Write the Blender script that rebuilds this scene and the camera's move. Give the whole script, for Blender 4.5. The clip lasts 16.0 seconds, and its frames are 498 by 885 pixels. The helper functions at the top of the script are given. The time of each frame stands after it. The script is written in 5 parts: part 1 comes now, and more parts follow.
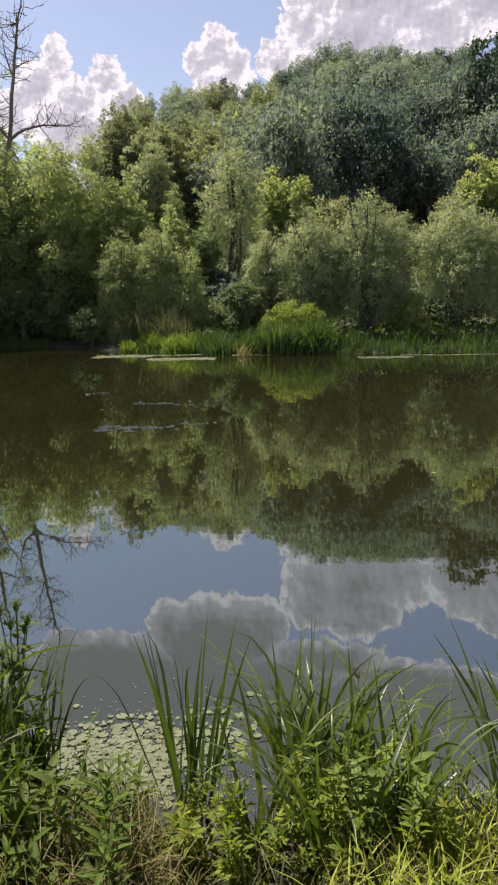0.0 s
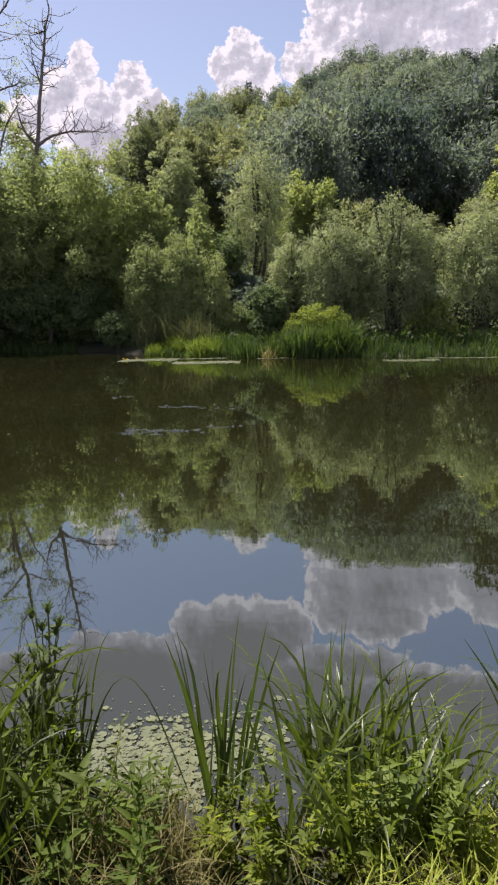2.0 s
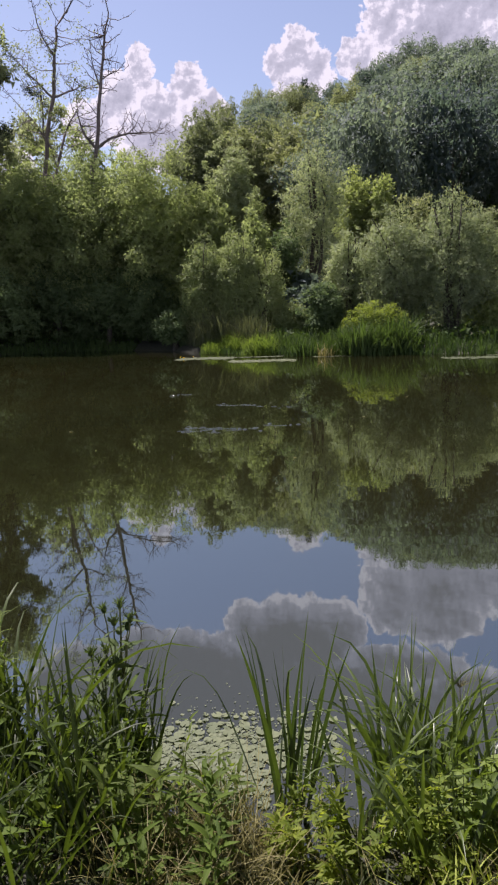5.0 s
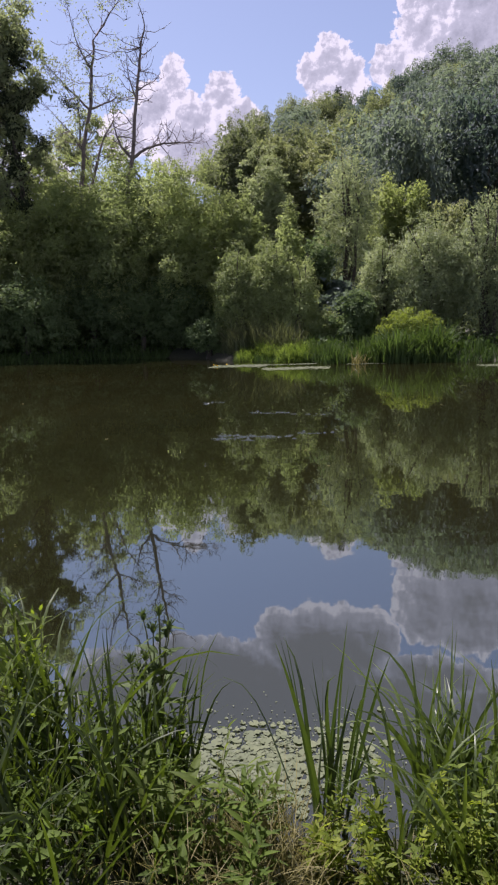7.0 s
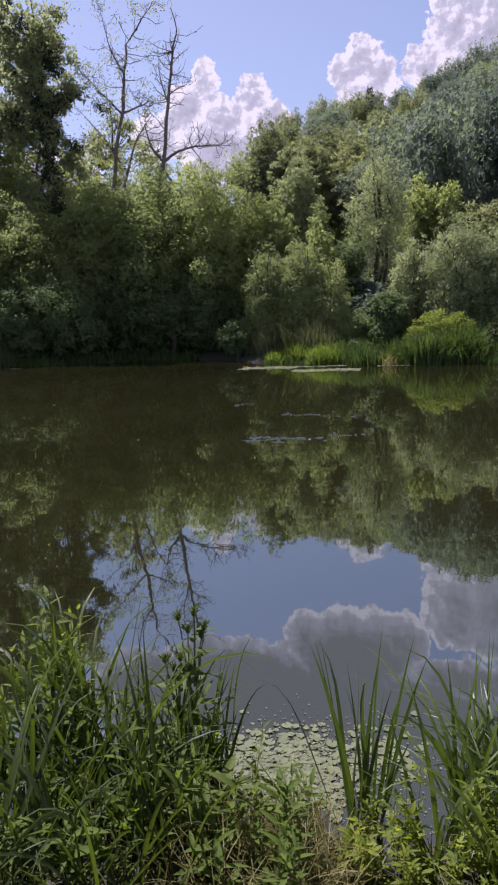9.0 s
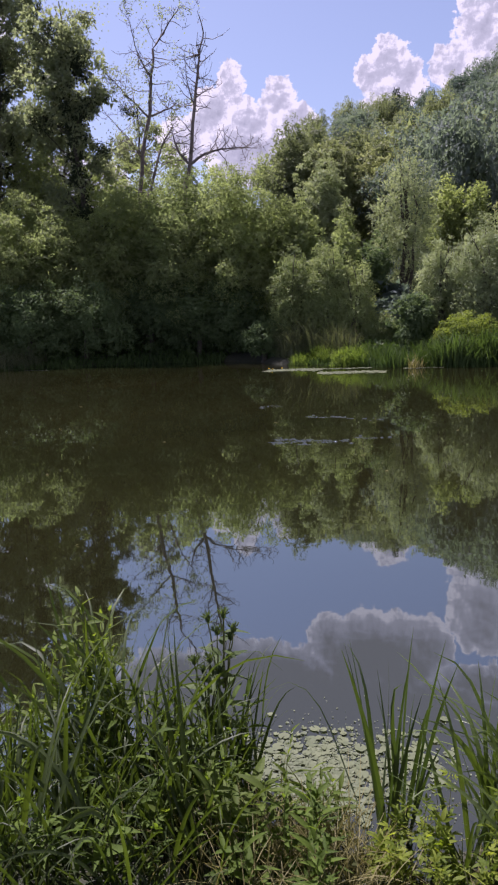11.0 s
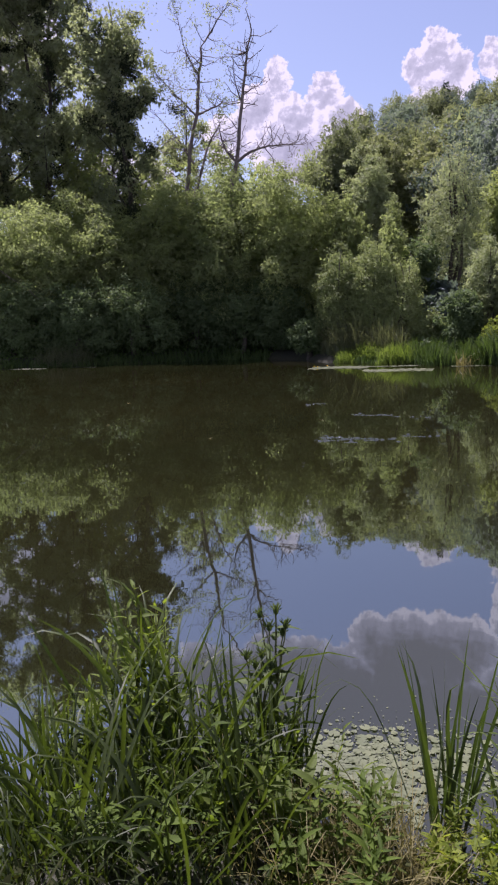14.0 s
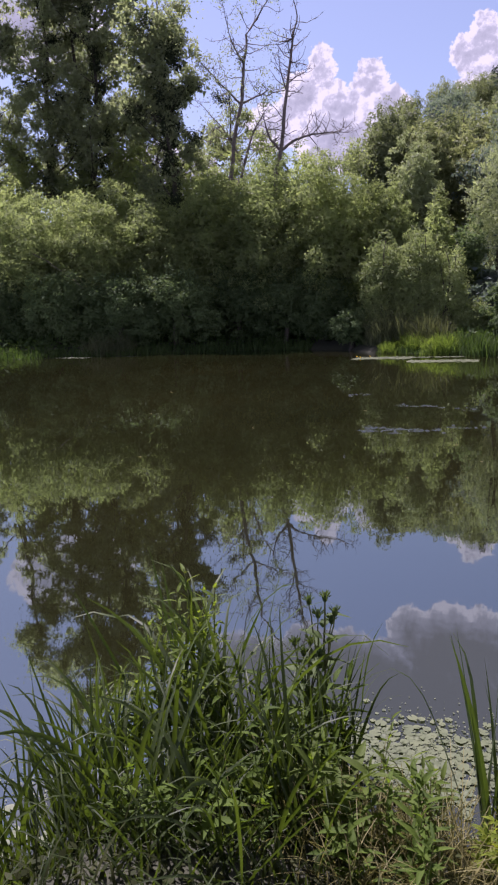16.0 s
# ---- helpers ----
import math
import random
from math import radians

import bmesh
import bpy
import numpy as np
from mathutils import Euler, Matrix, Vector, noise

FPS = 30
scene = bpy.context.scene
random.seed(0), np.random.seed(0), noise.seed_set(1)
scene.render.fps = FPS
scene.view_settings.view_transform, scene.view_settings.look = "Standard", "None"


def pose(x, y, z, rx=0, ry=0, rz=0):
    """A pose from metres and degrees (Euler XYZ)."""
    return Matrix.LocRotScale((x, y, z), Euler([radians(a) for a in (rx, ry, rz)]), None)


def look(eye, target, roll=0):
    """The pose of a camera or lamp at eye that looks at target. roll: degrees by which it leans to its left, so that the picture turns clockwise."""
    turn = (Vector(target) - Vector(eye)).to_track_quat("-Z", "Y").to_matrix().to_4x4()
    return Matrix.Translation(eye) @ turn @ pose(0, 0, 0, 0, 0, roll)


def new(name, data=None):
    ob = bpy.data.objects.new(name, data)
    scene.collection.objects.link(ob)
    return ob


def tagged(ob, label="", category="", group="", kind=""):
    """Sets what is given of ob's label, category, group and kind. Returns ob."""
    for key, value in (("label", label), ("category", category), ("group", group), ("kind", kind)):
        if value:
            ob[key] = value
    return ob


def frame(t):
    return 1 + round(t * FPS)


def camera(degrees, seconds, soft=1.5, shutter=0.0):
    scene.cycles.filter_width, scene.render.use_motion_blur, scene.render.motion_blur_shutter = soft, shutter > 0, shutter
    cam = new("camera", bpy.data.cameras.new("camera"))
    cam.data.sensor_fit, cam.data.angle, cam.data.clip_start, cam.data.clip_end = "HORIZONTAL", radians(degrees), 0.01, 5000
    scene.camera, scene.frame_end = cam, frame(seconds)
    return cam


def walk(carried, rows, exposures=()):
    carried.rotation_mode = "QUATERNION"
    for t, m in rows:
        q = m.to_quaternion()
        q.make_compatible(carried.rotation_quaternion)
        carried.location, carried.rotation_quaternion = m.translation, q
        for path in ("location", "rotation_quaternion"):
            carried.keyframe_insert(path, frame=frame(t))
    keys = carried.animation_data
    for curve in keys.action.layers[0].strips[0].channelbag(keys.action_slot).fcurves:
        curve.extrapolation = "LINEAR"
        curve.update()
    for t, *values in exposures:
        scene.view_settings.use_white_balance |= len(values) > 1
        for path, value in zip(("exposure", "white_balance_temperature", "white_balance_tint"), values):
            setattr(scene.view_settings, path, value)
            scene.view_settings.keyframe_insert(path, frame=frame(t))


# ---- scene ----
cam = camera(37.2, 16.0, soft=2.2)
# seconds, eye x y z, yaw to the left, pitch up, lean to the right
ROWS = [
    (0, 0.000, 0.000, 2.100, -0.00, -10.62, 0.57),
    (0.5, -0.006, -0.001, 2.101, 0.36, -10.43, 0.57),
    (1, -0.012, -0.001, 2.104, 0.78, -10.25, 0.71),
    (1.5, -0.017, -0.000, 2.106, 1.22, -10.26, 0.70),
    (2, -0.026, -0.002, 2.104, 1.89, -10.35, 0.82),
    (2.5, -0.038, -0.004, 2.104, 2.64, -10.42, 0.90),
    (3, -0.051, -0.005, 2.104, 3.38, -10.47, 1.01),
    (3.5, -0.063, -0.005, 2.107, 4.09, -10.53, 1.08),
    (4, -0.073, -0.008, 2.108, 4.82, -10.53, 1.22),
    (6.5, -0.113, -0.027, 2.122, 8.02, -10.00, 1.53),
    (7, -0.119, -0.031, 2.123, 8.67, -9.80, 1.61),
    (7.5, -0.123, -0.033, 2.125, 9.23, -9.69, 1.68),
    (8, -0.129, -0.037, 2.125, 9.74, -9.62, 1.77),
    (8.5, -0.137, -0.040, 2.126, 10.32, -9.61, 1.76),
    (9, -0.146, -0.043, 2.127, 10.94, -9.60, 1.71),
    (9.5, -0.154, -0.045, 2.130, 11.53, -9.58, 1.76),
    (10, -0.161, -0.049, 2.131, 12.11, -9.61, 1.79),
    (12.5, -0.182, -0.063, 2.138, 13.83, -9.01, 1.66),
    (13, -0.190, -0.066, 2.137, 14.46, -9.04, 1.63),
    (13.5, -0.202, -0.069, 2.135, 15.29, -9.23, 1.72),
    (14, -0.217, -0.073, 2.131, 16.22, -9.49, 1.78),
    (14.5, -0.231, -0.078, 2.123, 17.21, -9.72, 1.80),
    (15, -0.246, -0.080, 2.117, 18.21, -9.85, 1.82),
    (15.5, -0.258, -0.080, 2.113, 18.92, -9.96, 1.74),
    (16, -0.267, -0.079, 2.109, 19.38, -10.13, 1.65),
]
EXPOSURES = [(0.0, 0.75, 6500, 24), (2.5, 0.70, 6320, 28), (4.0, 0.64, 6190, 30), (8.0, 0.58, 5930, 35), (16.0, 0.63, 5840, 42)]
walk(cam, [(t, pose(x, y, z, 90 + pitch, 0, yaw) @ pose(0, 0, 0, 0, 0, -lean)) for t, x, y, z, yaw, pitch, lean in ROWS], EXPOSURES)

# ---- world, sun ----
SUN_AZ, SUN_EL = -52.0, 62.0            # degrees right of ahead, degrees up
sun_way = Vector((math.sin(radians(SUN_AZ)) * math.cos(radians(SUN_EL)), math.cos(radians(SUN_AZ)) * math.cos(radians(SUN_EL)), math.sin(radians(SUN_EL))))
sun = new("sun", bpy.data.lights.new("sun", "SUN"))
sun.data.energy, sun.data.angle, sun.data.color = 8.4, radians(0.6), (1.0, 0.95, 0.86)
sun.matrix_world = look(sun_way * 100, (0, 0, 0))

# heaps of cloud: azimuth, elevation, half width, half height, all in degrees
HEAPS = [
    (-13.4, 16.5, 1.25, 1.65), (-14.9, 14.4, 1.7, 1.9), (-12.2, 13.9, 1.6, 1.6), (-9.9, 15.4, 1.4, 1.7),
    (-8.6, 13.8, 1.7, 1.5), (-12.0, 12.0, 4.2, 2.4), (-17.2, 12.8, 2.0, 1.7),
    (-2.0, 17.4, 1.5, 1.6), (-3.2, 16.6, 1.25, 1.35), (-0.6, 16.0, 1.3, 1.5), (-2.0, 14.9, 2.2, 1.5),
    (2.3, 16.6, 1.6, 1.6), (4.1, 18.6, 1.7, 2.2), (5.4, 21.8, 3.0, 3.2), (8.8, 21.6, 4.0, 3.8), (8.0, 17.6, 4.5, 2.6),
    (11.6, 20.6, 3.4, 2.9), (13.6, 18.0, 3.4, 2.0), (17.2, 20.2, 3.6, 3.2), (20.5, 20.8, 4.0, 3.6),
    (-3.0, 25.2, 5.6, 3.2), (-6.7, 24.4, 2.2, 2.0), (0.8, 24.4, 2.4, 2.2), (-13.0, 27.2, 7.0, 2.9), (-15.2, 25.3, 1.8, 1.6), (-20.5, 27.4, 4.5, 3.0),
    (-5.0, 35.0, 22.0, 9.0), (9.0, 33.0, 10.0, 5.0), (17.0, 30.5, 7.0, 4.0), (6.2, 26.8, 5.5, 1.5), (12.5, 28.4, 6.0, 1.8),
    (-33.5, 19.0, 5.0, 3.0), (-25.0, 10.0, 4.0, 2.2), (34.0, 24.0, 8.0, 5.0), (-62.0, 22.0, 9.0, 4.5),
]


def build_world():
    world = bpy.data.worlds.new("sky")
    scene.world = world
    world.use_nodes = True
    nt = world.node_tree
    nt.nodes.clear()
    N, L = nt.nodes.new, nt.links.new

    def math_node(op, a, b=None, c=None):
        n = N("ShaderNodeMath")
        n.operation = op
        for k, v in enumerate((a, b, c)):
            if v is None:
                continue
            if isinstance(v, (int, float)):
                n.inputs[k].default_value = v
            else:
                L(v, n.inputs[k])
        return n.outputs[0]

    def vec(op, a, b):
        n = N("ShaderNodeVectorMath")
        n.operation = op
        for k, v in enumerate((a, b)):
            if isinstance(v, tuple):
                n.inputs[k].default_value = v
            else:
                L(v, n.inputs[k])
        return n

    sky = N("ShaderNodeTexSky")
    sky.sky_type = "NISHITA"
    sky.sun_disc = False
    sky.sun_elevation, sky.sun_rotation = radians(SUN_EL), radians(SUN_AZ)
    sky.air_density, sky.dust_density, sky.ozone_density = 1.0, 1.2, 1.4
    coords = N("ShaderNodeTexCoord").outputs["Generated"]
    sep = N("ShaderNodeSeparateXYZ")
    L(coords, sep.inputs[0])
    az = math_node("MULTIPLY", math_node("ARCTAN2", sep.outputs[0], sep.outputs[1]), 180 / math.pi)
    el = math_node("MULTIPLY", math_node("ARCSINE", sep.outputs[2]), 180 / math.pi)
    flat = N("ShaderNodeCombineXYZ")
    L(az, flat.inputs[0])
    L(el, flat.inputs[1])
    p = flat.outputs[0]

    def noise_node(scale, detail, rough, offset):
        n = N("ShaderNodeTexNoise")
        n.inputs["Scale"].default_value, n.inputs["Detail"].default_value, n.inputs["Roughness"].default_value = scale, detail, rough
        L(vec("ADD", p, offset).outputs[0], n.inputs["Vector"])
        return n

    warp = noise_node(0.85, 8.0, 0.62, (3.1, 7.7, 0.4))
    shift = vec("MULTIPLY", vec("SUBTRACT", warp.outputs["Color"], (0.5, 0.5, 0.5)).outputs[0], (2.3, 2.3, 0.0))
    q = vec("ADD", p, shift.outputs[0]).outputs[0]
    field = None
    for a, e, ra, re in HEAPS:
        d = vec("MULTIPLY", vec("SUBTRACT", q, (a, e, 0.0)).outputs[0], (1 / ra, 1 / re, 0.0))
        ln = N("ShaderNodeVectorMath")
        ln.operation = "LENGTH"
        L(d.outputs[0], ln.inputs[0])
        inv = math_node("MULTIPLY", math_node("SUBTRACT", 1.0, ln.outputs["Value"]), min(ra, re))
        field = inv if field is None else math_node("SMOOTH_MAX", field, inv, 0.25)
    # loose cloud overhead and all round, reaching lower behind as added, unseen fill
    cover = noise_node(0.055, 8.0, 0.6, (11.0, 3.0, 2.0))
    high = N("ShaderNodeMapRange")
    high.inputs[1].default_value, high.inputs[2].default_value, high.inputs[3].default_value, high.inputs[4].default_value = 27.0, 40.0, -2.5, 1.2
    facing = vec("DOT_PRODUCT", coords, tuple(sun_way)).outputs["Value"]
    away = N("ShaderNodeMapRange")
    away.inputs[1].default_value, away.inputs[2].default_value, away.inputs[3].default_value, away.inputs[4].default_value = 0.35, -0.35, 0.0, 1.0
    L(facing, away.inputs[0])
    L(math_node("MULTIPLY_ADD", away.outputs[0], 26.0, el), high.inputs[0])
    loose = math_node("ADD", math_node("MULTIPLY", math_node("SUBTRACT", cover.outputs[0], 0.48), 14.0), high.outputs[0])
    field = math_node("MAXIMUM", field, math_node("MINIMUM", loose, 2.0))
    puff = noise_node(1.6, 7.0, 0.6, (0.7, 1.9, 5.0))
    field = math_node("ADD", field, math_node("MULTIPLY", math_node("SUBTRACT", puff.outputs[0], 0.5), 0.55))
    mask = N("ShaderNodeMapRange")
    mask.interpolation_type = "SMOOTHSTEP"
    mask.inputs[1].default_value, mask.inputs[2].default_value = -0.02, 0.12
    L(field, mask.inputs[0])
    # bright lit edges, greyer where the cloud is thick
    lump = noise_node(0.7, 8.0, 0.66, (9.0, 2.0, 1.0))
    toward = noise_node(0.7, 8.0, 0.66, (8.72, 2.30, 1.0))
    relief = math_node("MULTIPLY", math_node("SUBTRACT", toward.outputs[0], lump.outputs[0]), 6.5)
    thick = math_node("ADD", math_node("ADD", field, relief), math_node("MULTIPLY", math_node("SUBTRACT", lump.outputs[0], 0.5), 1.6))
    # the flat grey bases show on the cloud that stands higher
    base = math_node("MULTIPLY", math_node("MINIMUM", math_node("MAXIMUM", math_node("SUBTRACT", el, 22.3), 0.0), 4.0), math_node("MINIMUM", math_node("MAXIMUM", field, 0.0), 0.8))
    ramp = N("ShaderNodeValToRGB")
    L(math_node("MULTIPLY", math_node("MINIMUM", math_node("ADD", thick, math_node("MULTIPLY", base, math_node("SUBTRACT", 1.0, away.outputs[0]))), 4.4), 0.227), ramp.inputs[0])
    ramp.color_ramp.elements[0].position, ramp.color_ramp.elements[0].color = 0.05, (1.0, 0.985, 0.975, 1)
    ramp.color_ramp.elements[1].position, ramp.color_ramp.elements[1].color = 0.95, (0.33, 0.345, 0.355, 1)
    for at, tone in ((0.20, (0.64, 0.655, 0.695)), (0.56, (0.47, 0.49, 0.53))):
        ramp.color_ramp.elements.new(at).color = (*tone, 1)
    bg_sky, bg_cloud, mix, out = N("ShaderNodeBackground"), N("ShaderNodeBackground"), N("ShaderNodeMixShader"), N("ShaderNodeOutputWorld")
    tint = N("ShaderNodeMix")
    tint.data_type, tint.blend_type = "RGBA", "MULTIPLY"
    tint.inputs[0].default_value, tint.inputs[7].default_value = 1.0, (0.92, 1.02, 1.03, 1)
    L(sky.outputs[0], tint.inputs[6])
    haze = N("ShaderNodeHueSaturation")
    haze.inputs["Saturation"].default_value, haze.inputs["Value"].default_value = 0.74, 0.83
    L(tint.outputs[2], haze.inputs["Color"])
    L(haze.outputs[0], bg_sky.inputs[0])
    bg_sky.inputs[1].default_value = 0.099
    L(ramp.outputs[0], bg_cloud.inputs[0])
    # unseen cloud opposite the sun is brightened to fill the shaded fronts
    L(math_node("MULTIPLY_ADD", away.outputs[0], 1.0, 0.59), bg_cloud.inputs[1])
    L(mask.outputs[0], mix.inputs[0])
    L(bg_sky.outputs[0], mix.inputs[1])
    L(bg_cloud.outputs[0], mix.inputs[2])
    L(mix.outputs[0], out.inputs[0])


build_world()


# ---- materials ----
def material(name):
    m = bpy.data.materials.new(name)
    m.use_nodes = True
    nt = m.node_tree
    nt.nodes.clear()
    out = nt.nodes.new("ShaderNodeOutputMaterial")
    return m, nt, nt.nodes.new, nt.links.new, out


def leaf_material(name, low, high, through_tint, gloss=0.35, translucent=0.35, patch=0.0, patch_size=1.0, each=0.5, lumpy=0.0):
    """Leaf with a waxy face that lets some light through; low and high are the range of its colour from leaf to leaf."""
    m, nt, N, L, out = material(name)
    geo, info = N("ShaderNodeNewGeometry"), N("ShaderNodeObjectInfo")
    half, one = N("ShaderNodeMath"), N("ShaderNodeMath")
    half.operation, one.operation = "MULTIPLY", "MULTIPLY_ADD"
    half.inputs[1].default_value, one.inputs[1].default_value = 1 - each, each
    L(info.outputs["Random"], half.inputs[0])
    L(geo.outputs["Random Per Island"], one.inputs[0])
    L(half.outputs[0], one.inputs[2])
    value = one.outputs[0]
    tex = N("ShaderNodeTexNoise")
    tex.inputs["Scale"].default_value, tex.inputs["Detail"].default_value = patch_size, 3.0
    L(geo.outputs["Position"], tex.inputs["Vector"])
    if patch:
        mr = N("ShaderNodeMath")
        mr.operation = "MULTIPLY_ADD"
        mr.inputs[1].default_value, mr.inputs[2].default_value = patch, -patch / 2
        L(tex.outputs[0], mr.inputs[0])
        ad = N("ShaderNodeMath")
        ad.operation, ad.use_clamp = "ADD", True
        L(value, ad.inputs[0])
        L(mr.outputs[0], ad.inputs[1])
        value = ad.outputs[0]
    mix = N("ShaderNodeMix")
    mix.data_type = "RGBA"
    L(value, mix.inputs[0])
    mix.inputs[6].default_value, mix.inputs[7].default_value = (*low, 1), (*high, 1)
    bsdf, tr, ms = N("ShaderNodeBsdfPrincipled"), N("ShaderNodeBsdfTranslucent"), N("ShaderNodeMixShader")
    L(mix.outputs[2], bsdf.inputs["Base Color"])
    bsdf.inputs["Roughness"].default_value = 0.75 - gloss * 0.5
    bsdf.inputs["Specular IOR Level"].default_value = gloss
    if lumpy:
        fine, bm = N("ShaderNodeTexNoise"), N("ShaderNodeBump")
        fine.inputs["Scale"].default_value, fine.inputs["Detail"].default_value = 4.0, 3.0
        L(geo.outputs["Position"], fine.inputs["Vector"])
        bm.inputs["Strength"].default_value, bm.inputs["Distance"].default_value = lumpy, 0.3
        L(fine.outputs[0], bm.inputs["Height"])
        L(bm.outputs[0], bsdf.inputs["Normal"])
        L(bm.outputs[0], tr.inputs["Normal"])
    tint = N("ShaderNodeMix")
    tint.data_type, tint.blend_type = "RGBA", "MULTIPLY"
    tint.inputs[0].default_value = 1.0
    L(mix.outputs[2], tint.inputs[6])
    tint.inputs[7].default_value = (*through_tint, 1)
    L(tint.outputs[2], tr.inputs["Color"])
    ms.inputs[0].default_value = translucent
    L(bsdf.outputs[0], ms.inputs[1])
    L(tr.outputs[0], ms.inputs[2])
    L(ms.outputs[0], out.inputs[0])
    return m


def rough_material(name, low, high, scale, rough=0.85, bump=0.4, distance=0.02, stretch=(1, 1, 1)):
    m, nt, N, L, out = material(name)
    geo = N("ShaderNodeNewGeometry")
    mp = N("ShaderNodeMapping")
    mp.inputs["Scale"].default_value = stretch
    L(geo.outputs["Position"], mp.inputs["Vector"])
    a, b = N("ShaderNodeTexNoise"), N("ShaderNodeTexNoise")
    a.inputs["Scale"].default_value, a.inputs["Detail"].default_value = scale, 8.0
    b.inputs["Scale"].default_value, b.inputs["Detail"].default_value = scale * 9, 6.0
    L(mp.outputs[0], a.inputs["Vector"])
    L(mp.outputs[0], b.inputs["Vector"])
    av = N("ShaderNodeMath")
    av.operation = "MULTIPLY"
    L(a.outputs[0], av.inputs[0])
    L(b.outputs[0], av.inputs[1])
    ramp = N("ShaderNodeValToRGB")
    L(av.outputs[0], ramp.inputs[0])
    ramp.color_ramp.elements[0].position, ramp.color_ramp.elements[0].color = 0.12, (*low, 1)
    ramp.color_ramp.elements[1].position, ramp.color_ramp.elements[1].color = 0.42, (*high, 1)
    bsdf, bm = N("ShaderNodeBsdfPrincipled"), N("ShaderNodeBump")
    bm.inputs["Strength"].default_value, bm.inputs["Distance"].default_value = bump, distance
    L(b.outputs[0], bm.inputs["Height"])
    L(bm.outputs[0], bsdf.inputs["Normal"])
    L(ramp.outputs[0], bsdf.inputs["Base Color"])
    bsdf.inputs["Roughness"].default_value = rough
    L(bsdf.outputs[0], out.inputs[0])
    return m


def water_material():
    m, nt, N, L, out = material("pond_water")
    geo = N("ShaderNodeNewGeometry")
    mp = N("ShaderNodeMapping")
    mp.inputs["Scale"].default_value = (1.0, 2.2, 1.0)
    L(geo.outputs["Position"], mp.inputs["Vector"])
    a, b = N("ShaderNodeTexNoise"), N("ShaderNodeTexNoise")
    a.inputs["Scale"].default_value, a.inputs["Detail"].default_value = 0.9, 2.0
    b.inputs["Scale"].default_value, b.inputs["Detail"].default_value = 4.5, 2.0
    L(mp.outputs[0], a.inputs["Vector"])
    L(mp.outputs[0], b.inputs["Vector"])
    mad = N("ShaderNodeMath")
    mad.operation = "MULTIPLY_ADD"
    mad.inputs[1].default_value = 0.05
    L(b.outputs[0], mad.inputs[0])
    L(a.outputs[0], mad.inputs[2])
    bm = N("ShaderNodeBump")
    bm.inputs["Strength"].default_value, bm.inputs["Distance"].default_value = 0.35, 0.0028
    L(mad.outputs[0], bm.inputs["Height"])
    tint = N("ShaderNodeTexNoise")
    tint.inputs["Scale"].default_value, tint.inputs["Detail"].default_value = 0.15, 4.0
    L(geo.outputs["Position"], tint.inputs["Vector"])
    ramp = N("ShaderNodeValToRGB")
    L(tint.outputs[0], ramp.inputs[0])
    ramp.color_ramp.elements[0].position, ramp.color_ramp.elements[0].color = 0.35, (0.0066, 0.0071, 0.0025, 1)
    ramp.color_ramp.elements[1].position, ramp.color_ramp.elements[1].color = 0.7, (0.0105, 0.0104, 0.0035, 1)
    bsdf = N("ShaderNodeBsdfPrincipled")
    L(ramp.outputs[0], bsdf.inputs["Base Color"])
    L(bm.outputs[0], bsdf.inputs["Normal"])
    bsdf.inputs["Roughness"].default_value, bsdf.inputs["IOR"].default_value = 0.018, 3.55
    bsdf.inputs["Specular Tint"].default_value = (0.88, 1.0, 0.99, 1)
    L(bsdf.outputs[0], out.inputs[0])
    return m


